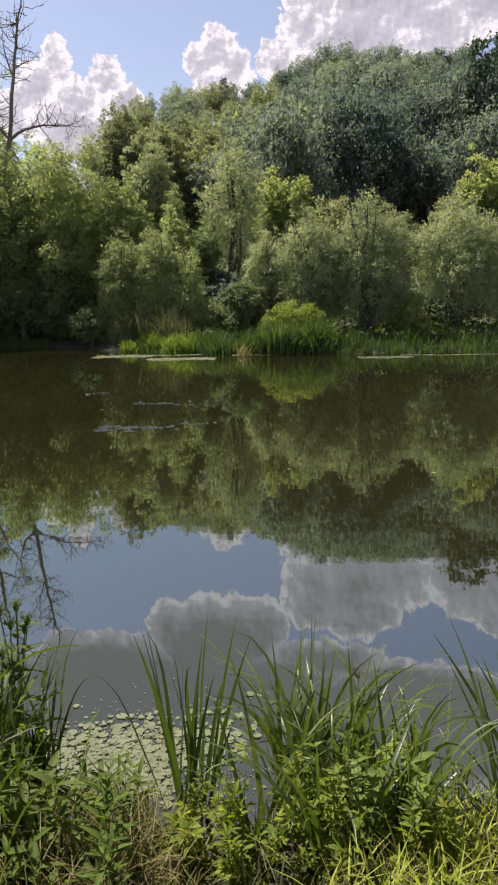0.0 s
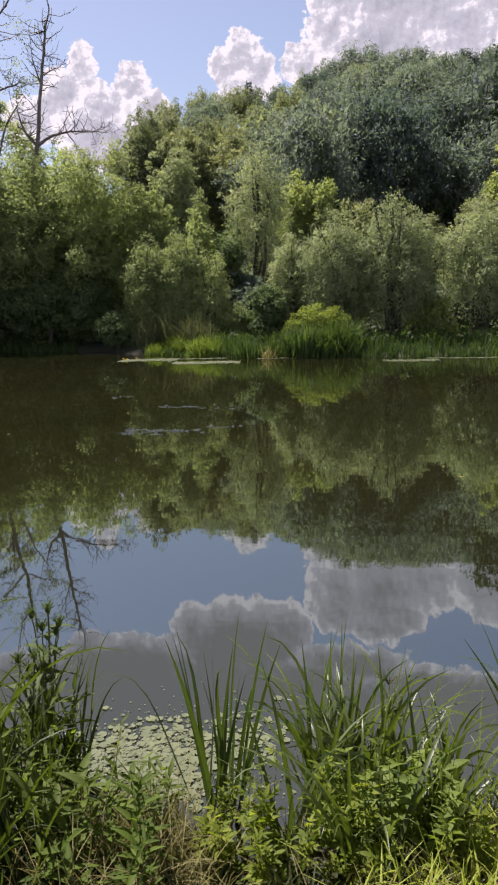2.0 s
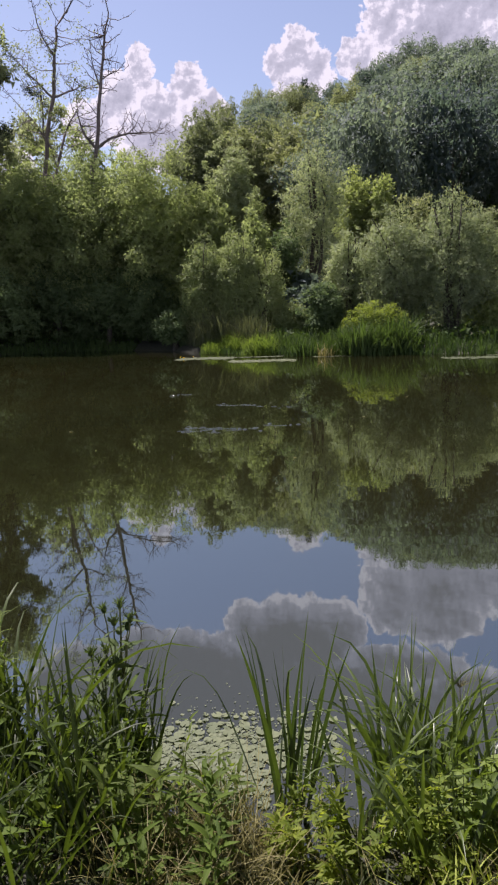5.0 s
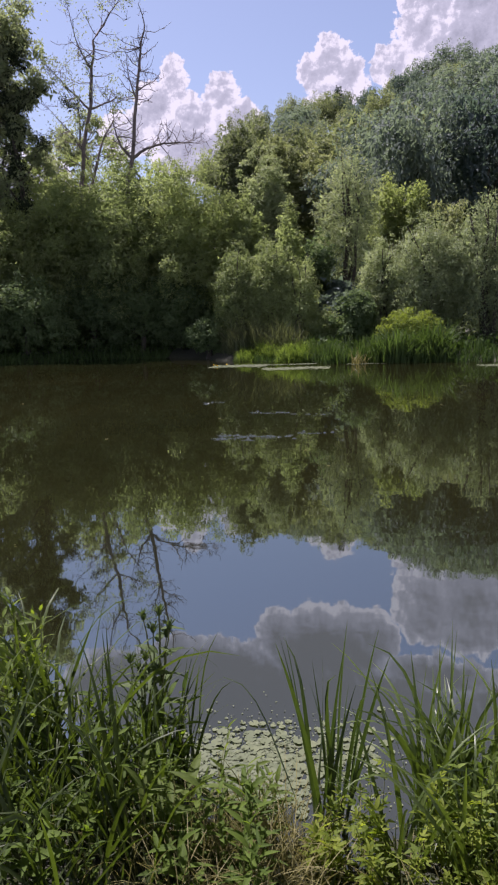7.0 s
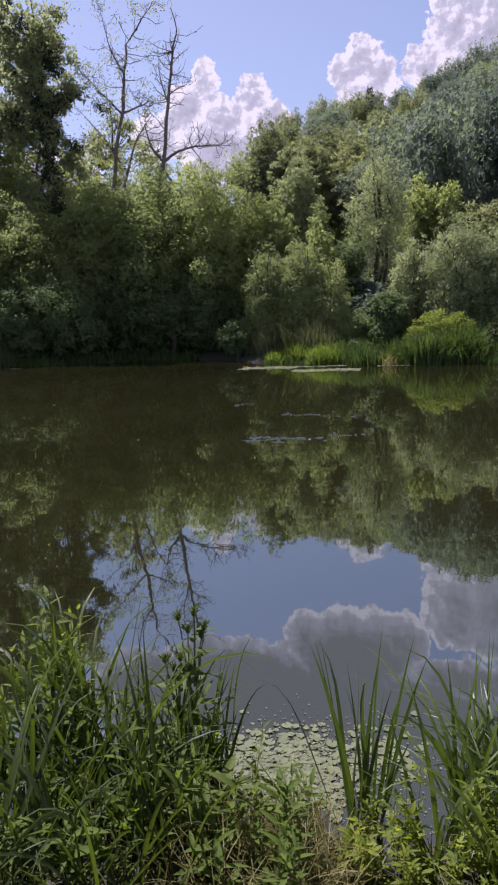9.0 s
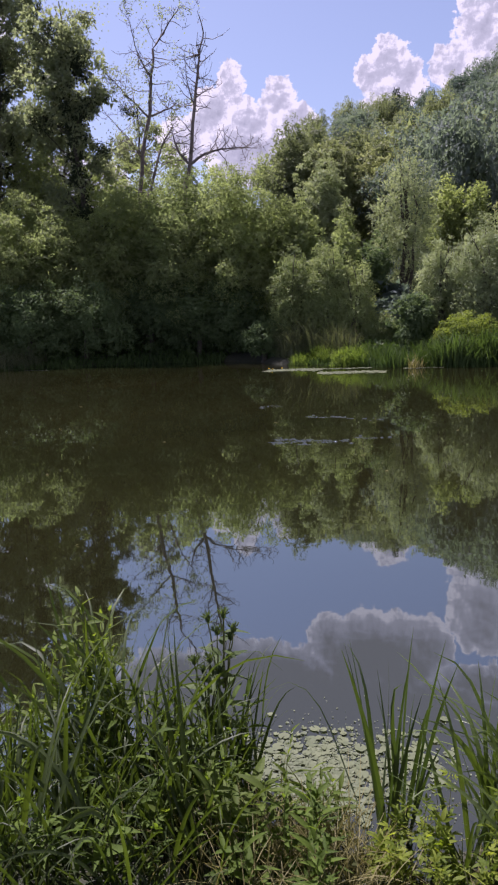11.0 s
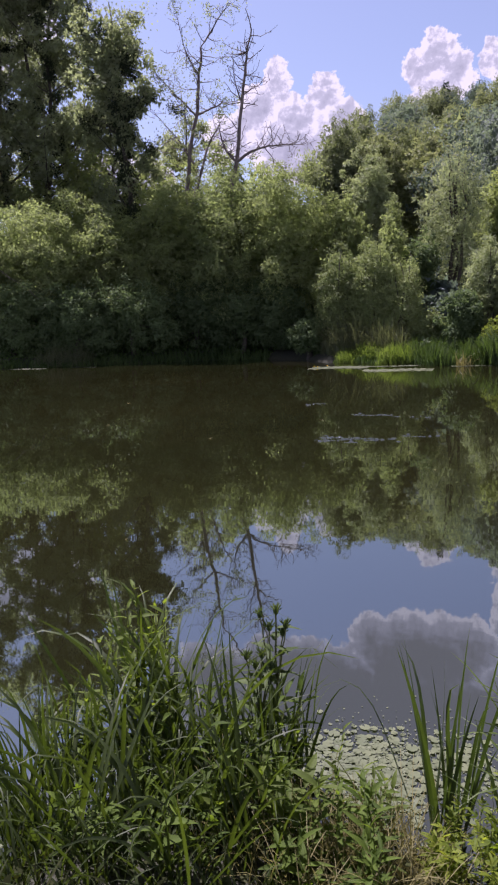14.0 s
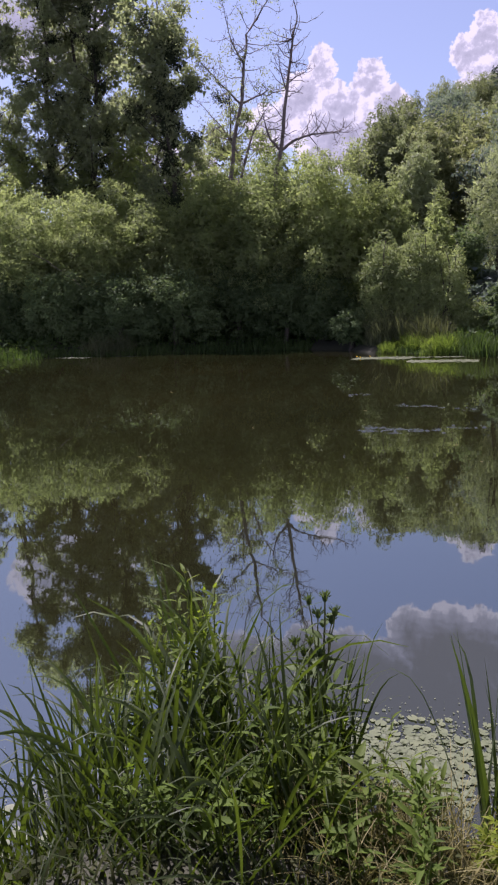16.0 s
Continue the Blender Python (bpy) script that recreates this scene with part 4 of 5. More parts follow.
# ---- woods on the hill ----
def forest_meshes():
    """Unit crowns and trunks: six broadleaf shapes, one conifer and two broadleaf shapes in the sunlit leaf colour."""
    kinds = []
    for i in range(9):
        rng = np.random.default_rng(200 + i)
        if i != 6:
            lobes = [tuft_crown((0, 0, 0.60), (0.40, 0.40, 0.34), 80, 26, 0.027, rng, 0.10, 0.16, order=4.0)]
            for k in range(7):
                a, z = k * 2.4 + rng.uniform(-0.5, 0.5), -0.45 + 1.1 * (k + 0.5) / 7
                w = 0.26 * math.sqrt(1 - z * z)
                q = rng.uniform(0.17, 0.25)
                lobes.append(tuft_crown((math.cos(a) * w, math.sin(a) * w, 0.60 + z * 0.30), (q, q, q * 0.62), 24, 28, 0.026, rng, 0.095, 0.16, order=4.0))
            v, f = join([lobe[:2] for lobe in lobes])
            mat = MAT["forest"] if i < 6 else MAT["sunlit_flank"]
        else:
            s, e = [], []
            for k in range(26):
                z = 0.2 + 0.76 * k / 25
                for j in range(9):
                    a = rng.uniform(0, 2 * math.pi)
                    r = (0.27 * (1.05 - z) + 0.04) * rng.uniform(0.7, 1.15)
                    s.append((0, 0, z))
                    e.append((math.cos(a) * r, math.sin(a) * r, z + rng.uniform(-0.05, 0.05)))
            v, f = spray_crown(np.array(s), np.array(e), 14, 0.026, 0.012, rng, 0.12, 0.2)
            mat = MAT["pine"]
        line = bent((0, 0, -0.05), (0, 0, 0.85), 0, rng, 7, 0.03)
        tv, tf = tube(line, np.linspace(0.018, 0.004, 7), 6)
        pieces = [(tv, tf)]
        for j in range(8):
            b = line[int(rng.integers(2, 6))]
            tip = b + unit(rng.normal(size=3) + np.array([0, 0, 0.5])) * 0.24
            pieces.append(tube(bent(b, tip, -0.05, rng, 5, 0.05), np.linspace(0.007, 0.002, 5), 4))
        tv, tf = join(pieces)
        kinds.append((mesh_from("forest_crown", v, f, mat), mesh_from("forest_trunk", tv, tf, MAT["bark"], True)))
    return kinds


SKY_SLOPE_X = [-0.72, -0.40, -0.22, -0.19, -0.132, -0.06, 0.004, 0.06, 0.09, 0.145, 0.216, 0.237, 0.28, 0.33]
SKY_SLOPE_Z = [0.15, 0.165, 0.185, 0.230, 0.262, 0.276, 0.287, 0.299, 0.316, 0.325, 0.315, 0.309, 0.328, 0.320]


def build_woods():
    rng = np.random.default_rng(5)
    kinds = forest_meshes()
    spots = []
    y = 55.5
    while y < 93:
        x = -46.0 - rng.uniform(0, 4)
        while x < 46:
            px, py = x + rng.uniform(-1.2, 1.2), y + rng.uniform(-1.6, 1.6)
            az = math.degrees(math.atan2(px, py))
            if -43 < az < 25 and not (py < 63 and -13 < px < -1.5) and not (az < -11 and py > 62):
                spots.append((px, py, rng.uniform(0.72, 1.25), 0))
            x += 4.4 * rng.uniform(0.75, 1.3)
        y += 6.4
    x = -19.0
    while x < 40:
        spots.append((x, 95 + rng.uniform(-1.5, 1.5), 1.0, 1))
        x += rng.uniform(2.6, 4.2)
    spots += [(17.9, 60.5, 0.97, 2), (19.8, 61.5, 1.0, 2), (21.8, 60.5, 0.96, 2), (23.6, 62.0, 1.0, 2), (-2.4, 88.0, 0.95, 2), (28.0, 88.0, 1.0, 2)]
    for px, py, size, role in spots:
        z = float(land(px, py))
        pine = role == 2
        # towards the hill's left, most trees take the sunlit leaf colour
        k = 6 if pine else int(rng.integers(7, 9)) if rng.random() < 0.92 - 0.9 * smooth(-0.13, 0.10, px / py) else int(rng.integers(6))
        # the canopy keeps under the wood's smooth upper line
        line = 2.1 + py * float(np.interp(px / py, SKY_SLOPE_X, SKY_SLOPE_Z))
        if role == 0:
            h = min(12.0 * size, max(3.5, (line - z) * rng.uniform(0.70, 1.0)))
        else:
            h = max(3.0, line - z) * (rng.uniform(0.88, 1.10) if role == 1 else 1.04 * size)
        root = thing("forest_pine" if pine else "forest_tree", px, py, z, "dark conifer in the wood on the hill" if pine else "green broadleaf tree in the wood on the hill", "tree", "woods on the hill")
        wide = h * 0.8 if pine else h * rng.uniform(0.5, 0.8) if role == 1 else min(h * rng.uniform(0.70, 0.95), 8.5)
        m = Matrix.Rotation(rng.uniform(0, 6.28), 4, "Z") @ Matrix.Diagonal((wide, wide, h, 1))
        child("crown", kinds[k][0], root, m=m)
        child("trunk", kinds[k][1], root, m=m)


build_woods()


# ---- reeds, grass and floating leaves along the far bank ----
def ribbons(base, height, lean, bend, width, rng, segs=4):
    """Many upright blades in one mesh: vertices and faces."""
    n = len(base)
    ang = rng.uniform(0, 2 * math.pi, n)
    out = np.stack([np.cos(ang), np.sin(ang), np.zeros(n)], 1)
    turn = ang + math.pi / 2 + rng.normal(size=n) * 0.7
    side = np.stack([np.cos(turn), np.sin(turn), np.zeros(n)], 1)
    rows = []
    for k in range(segs + 1):
        t = k / segs
        mid = base + out * (height * (lean * t + bend * t ** 2.6))[:, None] + np.array([0, 0, 1.0]) * (height * (t - 0.35 * bend * t ** 3))[:, None]
        w = width * (1 - t ** 2.2) * 0.5 + 0.0008
        rows += [mid - side * w[:, None], mid + side * w[:, None]]
    v = np.stack(rows, 1).reshape(-1, 3)
    per = 2 * (segs + 1)
    i = np.arange(n)[:, None] * per + np.arange(segs)[None] * 2
    f = np.stack([i, i + 1, i + 3, i + 2], -1).reshape(-1, 4)
    return v, f


def blade_bed(name, x0, x1, depth, count, low, high, mat, seed, label, category, width=0.03, dome=0.0, front=0.0, bend=0.35, group="reeds of the far bank"):
    """A bed of blades standing along the far water's edge between x0 and x1, highest in its middle where it is a dome."""
    rng = np.random.default_rng(seed)
    x = rng.uniform(x0, x1, count)
    y = far_shore(x) - 0.25 + front + rng.random(count) * depth
    u = np.clip(np.abs((x - (x0 + x1) / 2) / (x1 - x0) * 2), 0, 1)
    v0 = np.clip((y - far_shore(x) + 0.25 - front) / depth, 0, 1)
    h = rng.uniform(low, high, count) * (1 - dome * (1 - np.sqrt(1 - u ** 2 * 0.96)) - dome * 0.45 * (1 - np.sin(np.clip(v0 * 2.2, 0, 1) * math.pi / 2)))
    place = np.stack([x, y, 0 * x], 1)
    h = h * (0.72 + 0.38 * waves(place, rng, 2.6) * (1 - dome * 0.5))
    z = np.maximum(land(x, y), -0.05)
    base = np.stack([x, y, z], 1)
    cx, cy = (x0 + x1) / 2, float(far_shore((x0 + x1) / 2)) + front + depth / 2
    v, f = ribbons(base - np.array([cx, cy, 0]), h, rng.uniform(0.02, 0.3, count), rng.uniform(0, bend, count), width * rng.uniform(0.6, 1.3, count), rng)
    ob = new(name, mesh_from(name, v, f, mat))
    ob.location = (cx, cy, 0)
    tagged(ob, label, category, group, "stuff")


for k, (x0, x1) in enumerate([(-6.0, -5.2), (-5.6, -4.5), (-5.0, -3.9), (-4.2, -3.1), (-3.5, -2.5)]):
    blade_bed("low_sedge", x0, x1, 1.2, 420, 0.2, 0.5, MAT["reed"], 300 + k, "low green sedge along the water's edge", "sedge", 0.03, 0.3, 0.1)
    blade_bed("tall_grass", x0 - 0.9, x1 - 0.2, 1.4, 560, 1.2, 2.3, MAT["dull_reed"], 310 + k, "grey-green tall grass behind the sedge", "grass", 0.024, 0.3, 1.1, bend=0.7)
for k, (x0, x1, top) in enumerate([(-5.9, -5.0, 0.62), (-5.0, -4.0, 0.95), (-3.9, -2.7, 0.85), (-3.0, -2.3, 1.1)]):
    blade_bed("sedge_clump", x0, x1, 0.9, 520, top * 0.9, top * 1.65, MAT["bright_reed"], 315 + k, "rounded bright green sedge clump at the water's edge", "sedge", 0.03, 0.7, 0.0 if k != 1 else 0.5, bend=0.8)
for k, (x0, x1) in enumerate([(-2.6, -1.4), (-1.6, -0.5), (-0.6, 0.5)]):
    blade_bed("reed_bed", x0, x1, 1.5, 560, 0.6, (1.35, 1.55, 1.2)[k], MAT["reed"], 320 + k, "dense dark green reeds in the shallow water", "reeds", 0.04, 0.35)
blade_bed("reed_clump", 0.45, 2.3, 1.3, 950, 1.3, 2.25, MAT["reed"], 330, "domed clump of dark green reeds standing in the water", "reeds", 0.05, 0.45, -0.2, bend=0.6)
blade_bed("reed_clump", 2.0, 3.6, 1.3, 750, 1.2, 2.1, MAT["reed"], 331, "domed clump of dark green reeds standing in the water", "reeds", 0.05, 0.45, -0.2, bend=0.6)
tuft_tree("herb_mound", 2.0, float(far_shore(2.0)) + 1.35, 2.15, 1.5, 0.8, 0.2, MAT["herb"], 332, "rounded mound of leafy yellow-green herbs behind the reeds", 300, 44, 0.07, 0.34, 0.02, "reeds of the far bank", 4)
# along this strip the willows' shade comes from the reed colour
for k in range(7):
    x0 = 3.3 + k * 1.5
    blade_bed("reed_bed", x0, x0 + 1.9, 1.9, 560, 0.2, 0.9, MAT["reed"], 340 + k, "dark green reeds with the willows' shade put into their colour", "reeds", 0.04, 0.3)
for k, (x0, x1) in enumerate([(5.9, 6.6), (7.9, 8.7), (3.6, 4.1)]):
    blade_bed("sedge_tuft", x0, x1, 0.4, 110, 0.3, 0.8, MAT["reed"], 350 + k, "small green sedge tuft standing in the water", "sedge", 0.035, 0.4, -0.4)
for k in range(8):
    x0 = -29.5 + k * 2.4
    blade_bed("shore_plants", x0, x0 + 2.7, 1.3, 700, 0.2, 0.65, MAT["reed"], 360 + k, "low shaded plants along the dark shore", "plants", 0.05, 0.2)
blade_bed("dry_reed", -0.45, 0.15, 0.5, 40, 0.4, 1.0, MAT["straw"], 371, "pale bent dry reed stems", "reeds", 0.035, 0.2, -0.45, bend=0.9)
blade_bed("dry_bush", -21.2, -18.8, 1.0, 700, 0.7, 1.7, MAT["dull_reed"], 372, "brownish dry bush by the shaded shore", "bush", 0.016, 0.5, 0.1, bend=0.7)


def build_undergrowth():
    """Low leafy cover of the far bank under the trees."""
    rng = np.random.default_rng(380)
    n = 20000
    x = rng.uniform(-33, 20, n)
    y = far_shore(x) + 1.0 + 11.0 * rng.random(n) ** 1.2
    z = land(x, y) + rng.random(n) ** 2 * 0.55
    at = np.stack([x, y, z], 1)
    v, f = leaf_quads(at, rng.normal(size=(n, 3)) + np.array([0, 0, 0.5]), rng.uniform(0.12, 0.34, n), rng.uniform(0.08, 0.18, n), rng)
    n2 = 16000
    x = rng.uniform(-46, 26, n2)
    y = 44 + 34 * rng.random(n2) ** 1.3
    at2 = np.stack([x, y, land(x, y) + rng.random(n2) ** 2 * 1.2], 1)
    hill = leaf_quads(at2, rng.normal(size=(n2, 3)) + np.array([0, 0, 0.5]), rng.uniform(0.5, 1.1, n2), rng.uniform(0.3, 0.6, n2), rng)
    v, f = join([(v, f), hill])
    tagged(new("undergrowth", mesh_from("undergrowth", v, f, MAT["reed"])), "low leafy plants under the bank's trees", "undergrowth", kind="stuff")


build_undergrowth()


def disc_field(name, at, radius, mat, rng, label, lift=0.006, sides=9):
    """Round floating leaves with a notch, in one mesh."""
    n = len(at)
    ang = np.linspace(0.25, 2 * math.pi - 0.25, sides)
    turn = rng.uniform(0, 2 * math.pi, n)
    a = ang[None] + turn[:, None]
    r = radius[:, None] * (1 + rng.normal(size=(n, sides)) * 0.06)
    rim = np.stack([at[:, 0:1] + np.cos(a) * r, at[:, 1:2] + np.sin(a) * r, np.full_like(a, lift) + rng.normal(size=(n, sides)) * 0.0012 + rng.random((n, 1)) * 0.004], -1)
    mid = np.concatenate([at[:, :2], np.full((n, 1), lift)], 1)[:, None]
    v = np.concatenate([mid, rim], 1).reshape(-1, 3)
    i = np.arange(n)[:, None] * (sides + 1)
    k = np.arange(1, sides)[None]
    f = np.stack([i + 0 * k, i + k, i + k + 1], -1).reshape(-1, 3)
    tagged(new(name, mesh_from(name, v, f, mat)), label, "water plants", kind="stuff")


def far_pads():
    rng = np.random.default_rng(390)
    for x0, x1, y0, y1, n in [(-6.3, -4.0, 30.0, 31.3, 620), (-3.9, -1.3, 28.3, 29.6, 760), (-5.2, -2.0, 31.0, 31.5, 260), (4.3, 6.4, 28.4, 29.4, 480), (6.2, 11.0, 29.7, 30.1, 300), (-0.6, 0.9, 30.6, 31.2, 120), (-24.5, -20.0, 32.0, 32.6, 260), (-19.0, -17.6, 33.1, 33.4, 60)]:
        x = x0 + (x1 - x0) * rng.random(n)
        y = (y0 + y1) / 2 + (y1 - y0) * 0.5 * rng.normal(size=n) * 0.5 + 0.12 * np.sin(x * 2.2)
        disc_field("floating_leaves", np.stack([x, y], 1), rng.uniform(0.035, 0.085, n), MAT["pad"], rng, "pale floating leaves in a drift near the far bank", 0.008, 8)


far_pads()


def lily_flower(x, y, seed):
    """A small yellow water-lily flower: a cup of petals on a short stalk."""
    rng = np.random.default_rng(seed)
    root = thing("water_lily_flower", x, y, 0.0, "small yellow water-lily flower among floating leaves", "flower", "yellow water lilies")
    v, f = tube([(0, 0, -0.05), (0.01, 0, 0.02), (0.0, 0, 0.048)], [0.008, 0.008, 0.010], 6)
    child("stalk", mesh_from("stalk", v, f, MAT["stem"], True), root)
    for k in range(5):
        a = k * 2 * math.pi / 5 + rng.uniform(-0.1, 0.1)
        out, side = np.array([math.cos(a), math.sin(a), 0]), np.array([-math.sin(a), math.cos(a), 0])
        up = np.array([0, 0, 1.0])
        p = [up * 0.045, out * 0.022 + side * 0.016 + up * 0.06, out * 0.026 + up * 0.085, out * 0.022 - side * 0.016 + up * 0.06]
        child("petal", mesh_from("petal", np.array(p), np.array([[0, 1, 2, 3]]), MAT["petal"]), root)


for k, (x, y) in enumerate([(-6.25, 30.9), (-6.05, 30.6), (-5.75, 31.2)]):
    lily_flower(x, y, 395 + k)


# ---- plants of the near bank ----
def ribbon_leaf(name, mat, start, curl, width, phase=0.0, twist=1.0, segs=9, taper=3.0, late=1.7):
    """A grass blade of length 1, bending over from start degrees off upright by curl degrees and twisting as it rises."""
    v = []
    x = z = 0.0
    for k in range(segs + 1):
        t = k / segs
        w = width * 0.5 * min(1.0, 0.55 + 1.6 * t) * (1 - t ** taper) + width * 0.02
        a = radians(start + curl * t ** late)
        turn = phase + twist * t
        side = np.array([math.cos(a) * math.sin(turn), math.cos(turn), -math.sin(a) * math.sin(turn)])
        face = np.array([-math.cos(a) * math.cos(turn), math.sin(turn), math.sin(a) * math.cos(turn)])
        mid = np.array([x, 0, z])
        v += [mid - side * w + face * w * 0.25, mid, mid + side * w + face * w * 0.25]
        x += math.sin(a) / segs
        z += math.cos(a) / segs
    f = []
    for k in range(segs):
        a = 3 * k
        f += [(a, a + 1, a + 4, a + 3), (a + 1, a + 2, a + 5, a + 4)]
    return mesh_from(name, np.array(v), np.array(f), mat, True)


def flat_leaf(name, mat, profile, arch=0.25, fold=0.25, teeth=0, depth=0.12, segs=10, leaflets=((0.0, 0.0, 1.0),), fine=True):
    """A leaf of length 1 along x whose half width follows profile; leaflets: turn, start and size of each blade."""
    pieces = []
    for turn, start, size in leaflets:
        v = []
        for k in range(segs + 1):
            t = k / segs
            w = profile(t)
            if teeth:
                w *= 1 - depth * ((t * teeth) % 1.0)
            z = -arch * t * t
            cols = (-1.0, -0.5, 0.0, 0.5, 1.0) if fine else (-1.0, 0.0, 1.0)
            v += [(t, w * q, z + fold * w * abs(q) ** 1.25) for q in cols]
        v = np.array(v) * size
        c, s = math.cos(radians(turn)), math.sin(radians(turn))
        v = np.stack([v[:, 0] * c - v[:, 1] * s + start, v[:, 0] * s + v[:, 1] * c, v[:, 2]], 1)
        f = []
        m = len(cols)
        for k in range(segs):
            for j in range(m - 1):
                a = m * k + j
                f.append((a, a + 1, a + m + 1, a + m))
        pieces.append((v, np.array(f)))
    v, f = join(pieces)
    return mesh_from(name, v, f, mat, True)


def lance(width):
    return lambda t: width * math.sin(math.pi * min(1, t ** 0.75)) ** 0.9 + 0.002


def heart(width):
    return lambda t: width * (1 - t) ** 0.75 * min(1.0, 0.55 + t * 4.5) + 0.002


def blade_set(mat, width, start, step, kinds):
    """Blades that share a width: bend, when it sets in, turn and twist of each."""
    return [ribbon_leaf("blade", mat, start + step * i, c, width, p, q, late=e) for i, (c, e, p, q) in enumerate(kinds)]


BLADES = blade_set(MAT["sedge"], 0.026, 2, 1.6, ((8, 1.7, 0.0, 1.2), (18, 1.7, 1.2, -1.0), (70, 3.5, 0.7, 1.6), (75, 1.9, -0.5, 1.0), (95, 2.2, 0.2, 0.9), (118, 2.4, 0.9, -1.2), (140, 5.0, 0.0, 0.6), (60, 2.2, -1.2, 1.4), (110, 6.0, 0.4, 0.8)))
UPRIGHT = blade_set(MAT["grass"], 0.022, 2, 2, ((6, 1.7, 0.0, 1.0), (14, 1.7, 1.1, -0.8), (60, 4.0, 0.5, 1.4), (10, 1.7, -0.9, 1.2), (120, 5.0, 0.1, 0.5)))
CATTAIL = blade_set(MAT["cattail"], 0.024, 0.5, 0.7, ((3, 1.7, 0.0, 0.7), (8, 1.7, 0.6, -0.6), (16, 2.5, 0.3, 0.9), (5, 1.7, -0.5, 0.8), (12, 1.7, 1.0, 0.6), (105, 7.0, 0.1, 0.3)))
ARCHED = blade_set(MAT["grass"], 0.024, 4, 3, ((55, 1.8, 0.0, 1.5), (85, 2.4, 1.0, -1.0), (110, 2.2, 0.4, 0.8), (125, 3.0, 0.0, 0.6), (150, 4.5, -0.6, 1.0), (14, 1.7, 1.3, 1.0), (130, 7.0, 0.5, 0.6)))
STRAWS = [ribbon_leaf("straw", MAT["straw"], 10 + 8 * i, c, 0.014, 0.3 * i, 1.0, 6) for i, c in enumerate((10, 40, 70, 100, -20))]
LANCES = [flat_leaf("leaf", MAT["lance"], lance(0.11 + 0.02 * i), 0.2 + 0.12 * i, 0.3, 9, 0.1) for i in range(3)]
BRIGHT_LANCES = [flat_leaf("leaf", MAT["stalk"], lance(0.13), 0.25 + 0.12 * i, 0.3, 6, 0.1, 7) for i in range(2)]
GREY_LANCES = [flat_leaf("leaf", MAT["thistle"], lance(0.10 + 0.03 * i), 0.3 + 0.15 * i, 0.3, 7, 0.35) for i in range(2)]
HEARTS = [flat_leaf("leaf", MAT["heart"], heart(0.34 + 0.04 * i), 0.25, 0.22, 11, 0.08) for i in range(2)]
LOBED = [flat_leaf("leaf", MAT["weed"], lance(0.20), 0.28 + 0.1 * i, 0.25, 4, 0.28, 5,
                   ((0, 0.32, 0.68), (52, 0.30, 0.50), (-52, 0.30, 0.50), (75, 0.12, 0.34), (-75, 0.12, 0.34)), False) for i in range(2)]

DARK_LOBED = [flat_leaf("leaf", MAT["lance"], lance(0.20), 0.28 + 0.1 * i, 0.25, 4, 0.28, 5,
                        ((0, 0.32, 0.68), (52, 0.30, 0.50), (-52, 0.30, 0.50), (75, 0.12, 0.34), (-75, 0.12, 0.34)), False) for i in range(2)]


def stem_mesh(name, mat, seed, radius=0.006, bend=0.08):
    rng = np.random.default_rng(seed)
    line = bent((0, 0, -0.05), (bend, 0, 1), 0, rng, 8, 0.03)
    v, f = tube(line, radius * np.linspace(1, 0.4, 8), 6)
    return mesh_from(name, v, f, mat, True), line


STEMS = [stem_mesh("stem", MAT["stem"], 400 + i) for i in range(4)]


def bank_z(x, y):
    return max(float(land(x, y)), -0.04)


def leaf_at(root, mesh, p, az, tilt, length, width, twist=0.0, name="leaf"):
    m = Matrix.Translation(p) @ Matrix.Rotation(az, 4, "Z") @ Matrix.Rotation(-tilt, 4, "Y") @ Matrix.Rotation(twist, 4, "X") @ Matrix.Diagonal((length, width, length, 1))
    return child(name, mesh, root, m=m)


def blade_plant(name, x, y, count, low, high, meshes, rng, label, category, group, spread=0.05, toward=None, lean=0.25):
    """A tuft of long blades rising from one foot."""
    root = thing(name, x, y, bank_z(x, y) - 0.02, label, category, group)
    for i in range(count):
        az = rng.uniform(0, 2 * math.pi) if toward is None else toward + rng.normal() * 0.7
        h = rng.uniform(low, high)
        p = (rng.normal() * spread, rng.normal() * spread * 0.7, 0)
        m = Matrix.Translation(p) @ Matrix.Rotation(az, 4, "Z") @ Matrix.Rotation(abs(rng.normal()) * lean, 4, "Y") @ Matrix.Rotation(rng.normal() * 0.1, 4, "X") @ Matrix.Rotation(rng.uniform(-1.2, 1.2), 4, "Z") @ Matrix.Diagonal((h, h, h, 1))
        child("leaf", meshes[int(rng.integers(len(meshes)))], root, m=m)
    return root


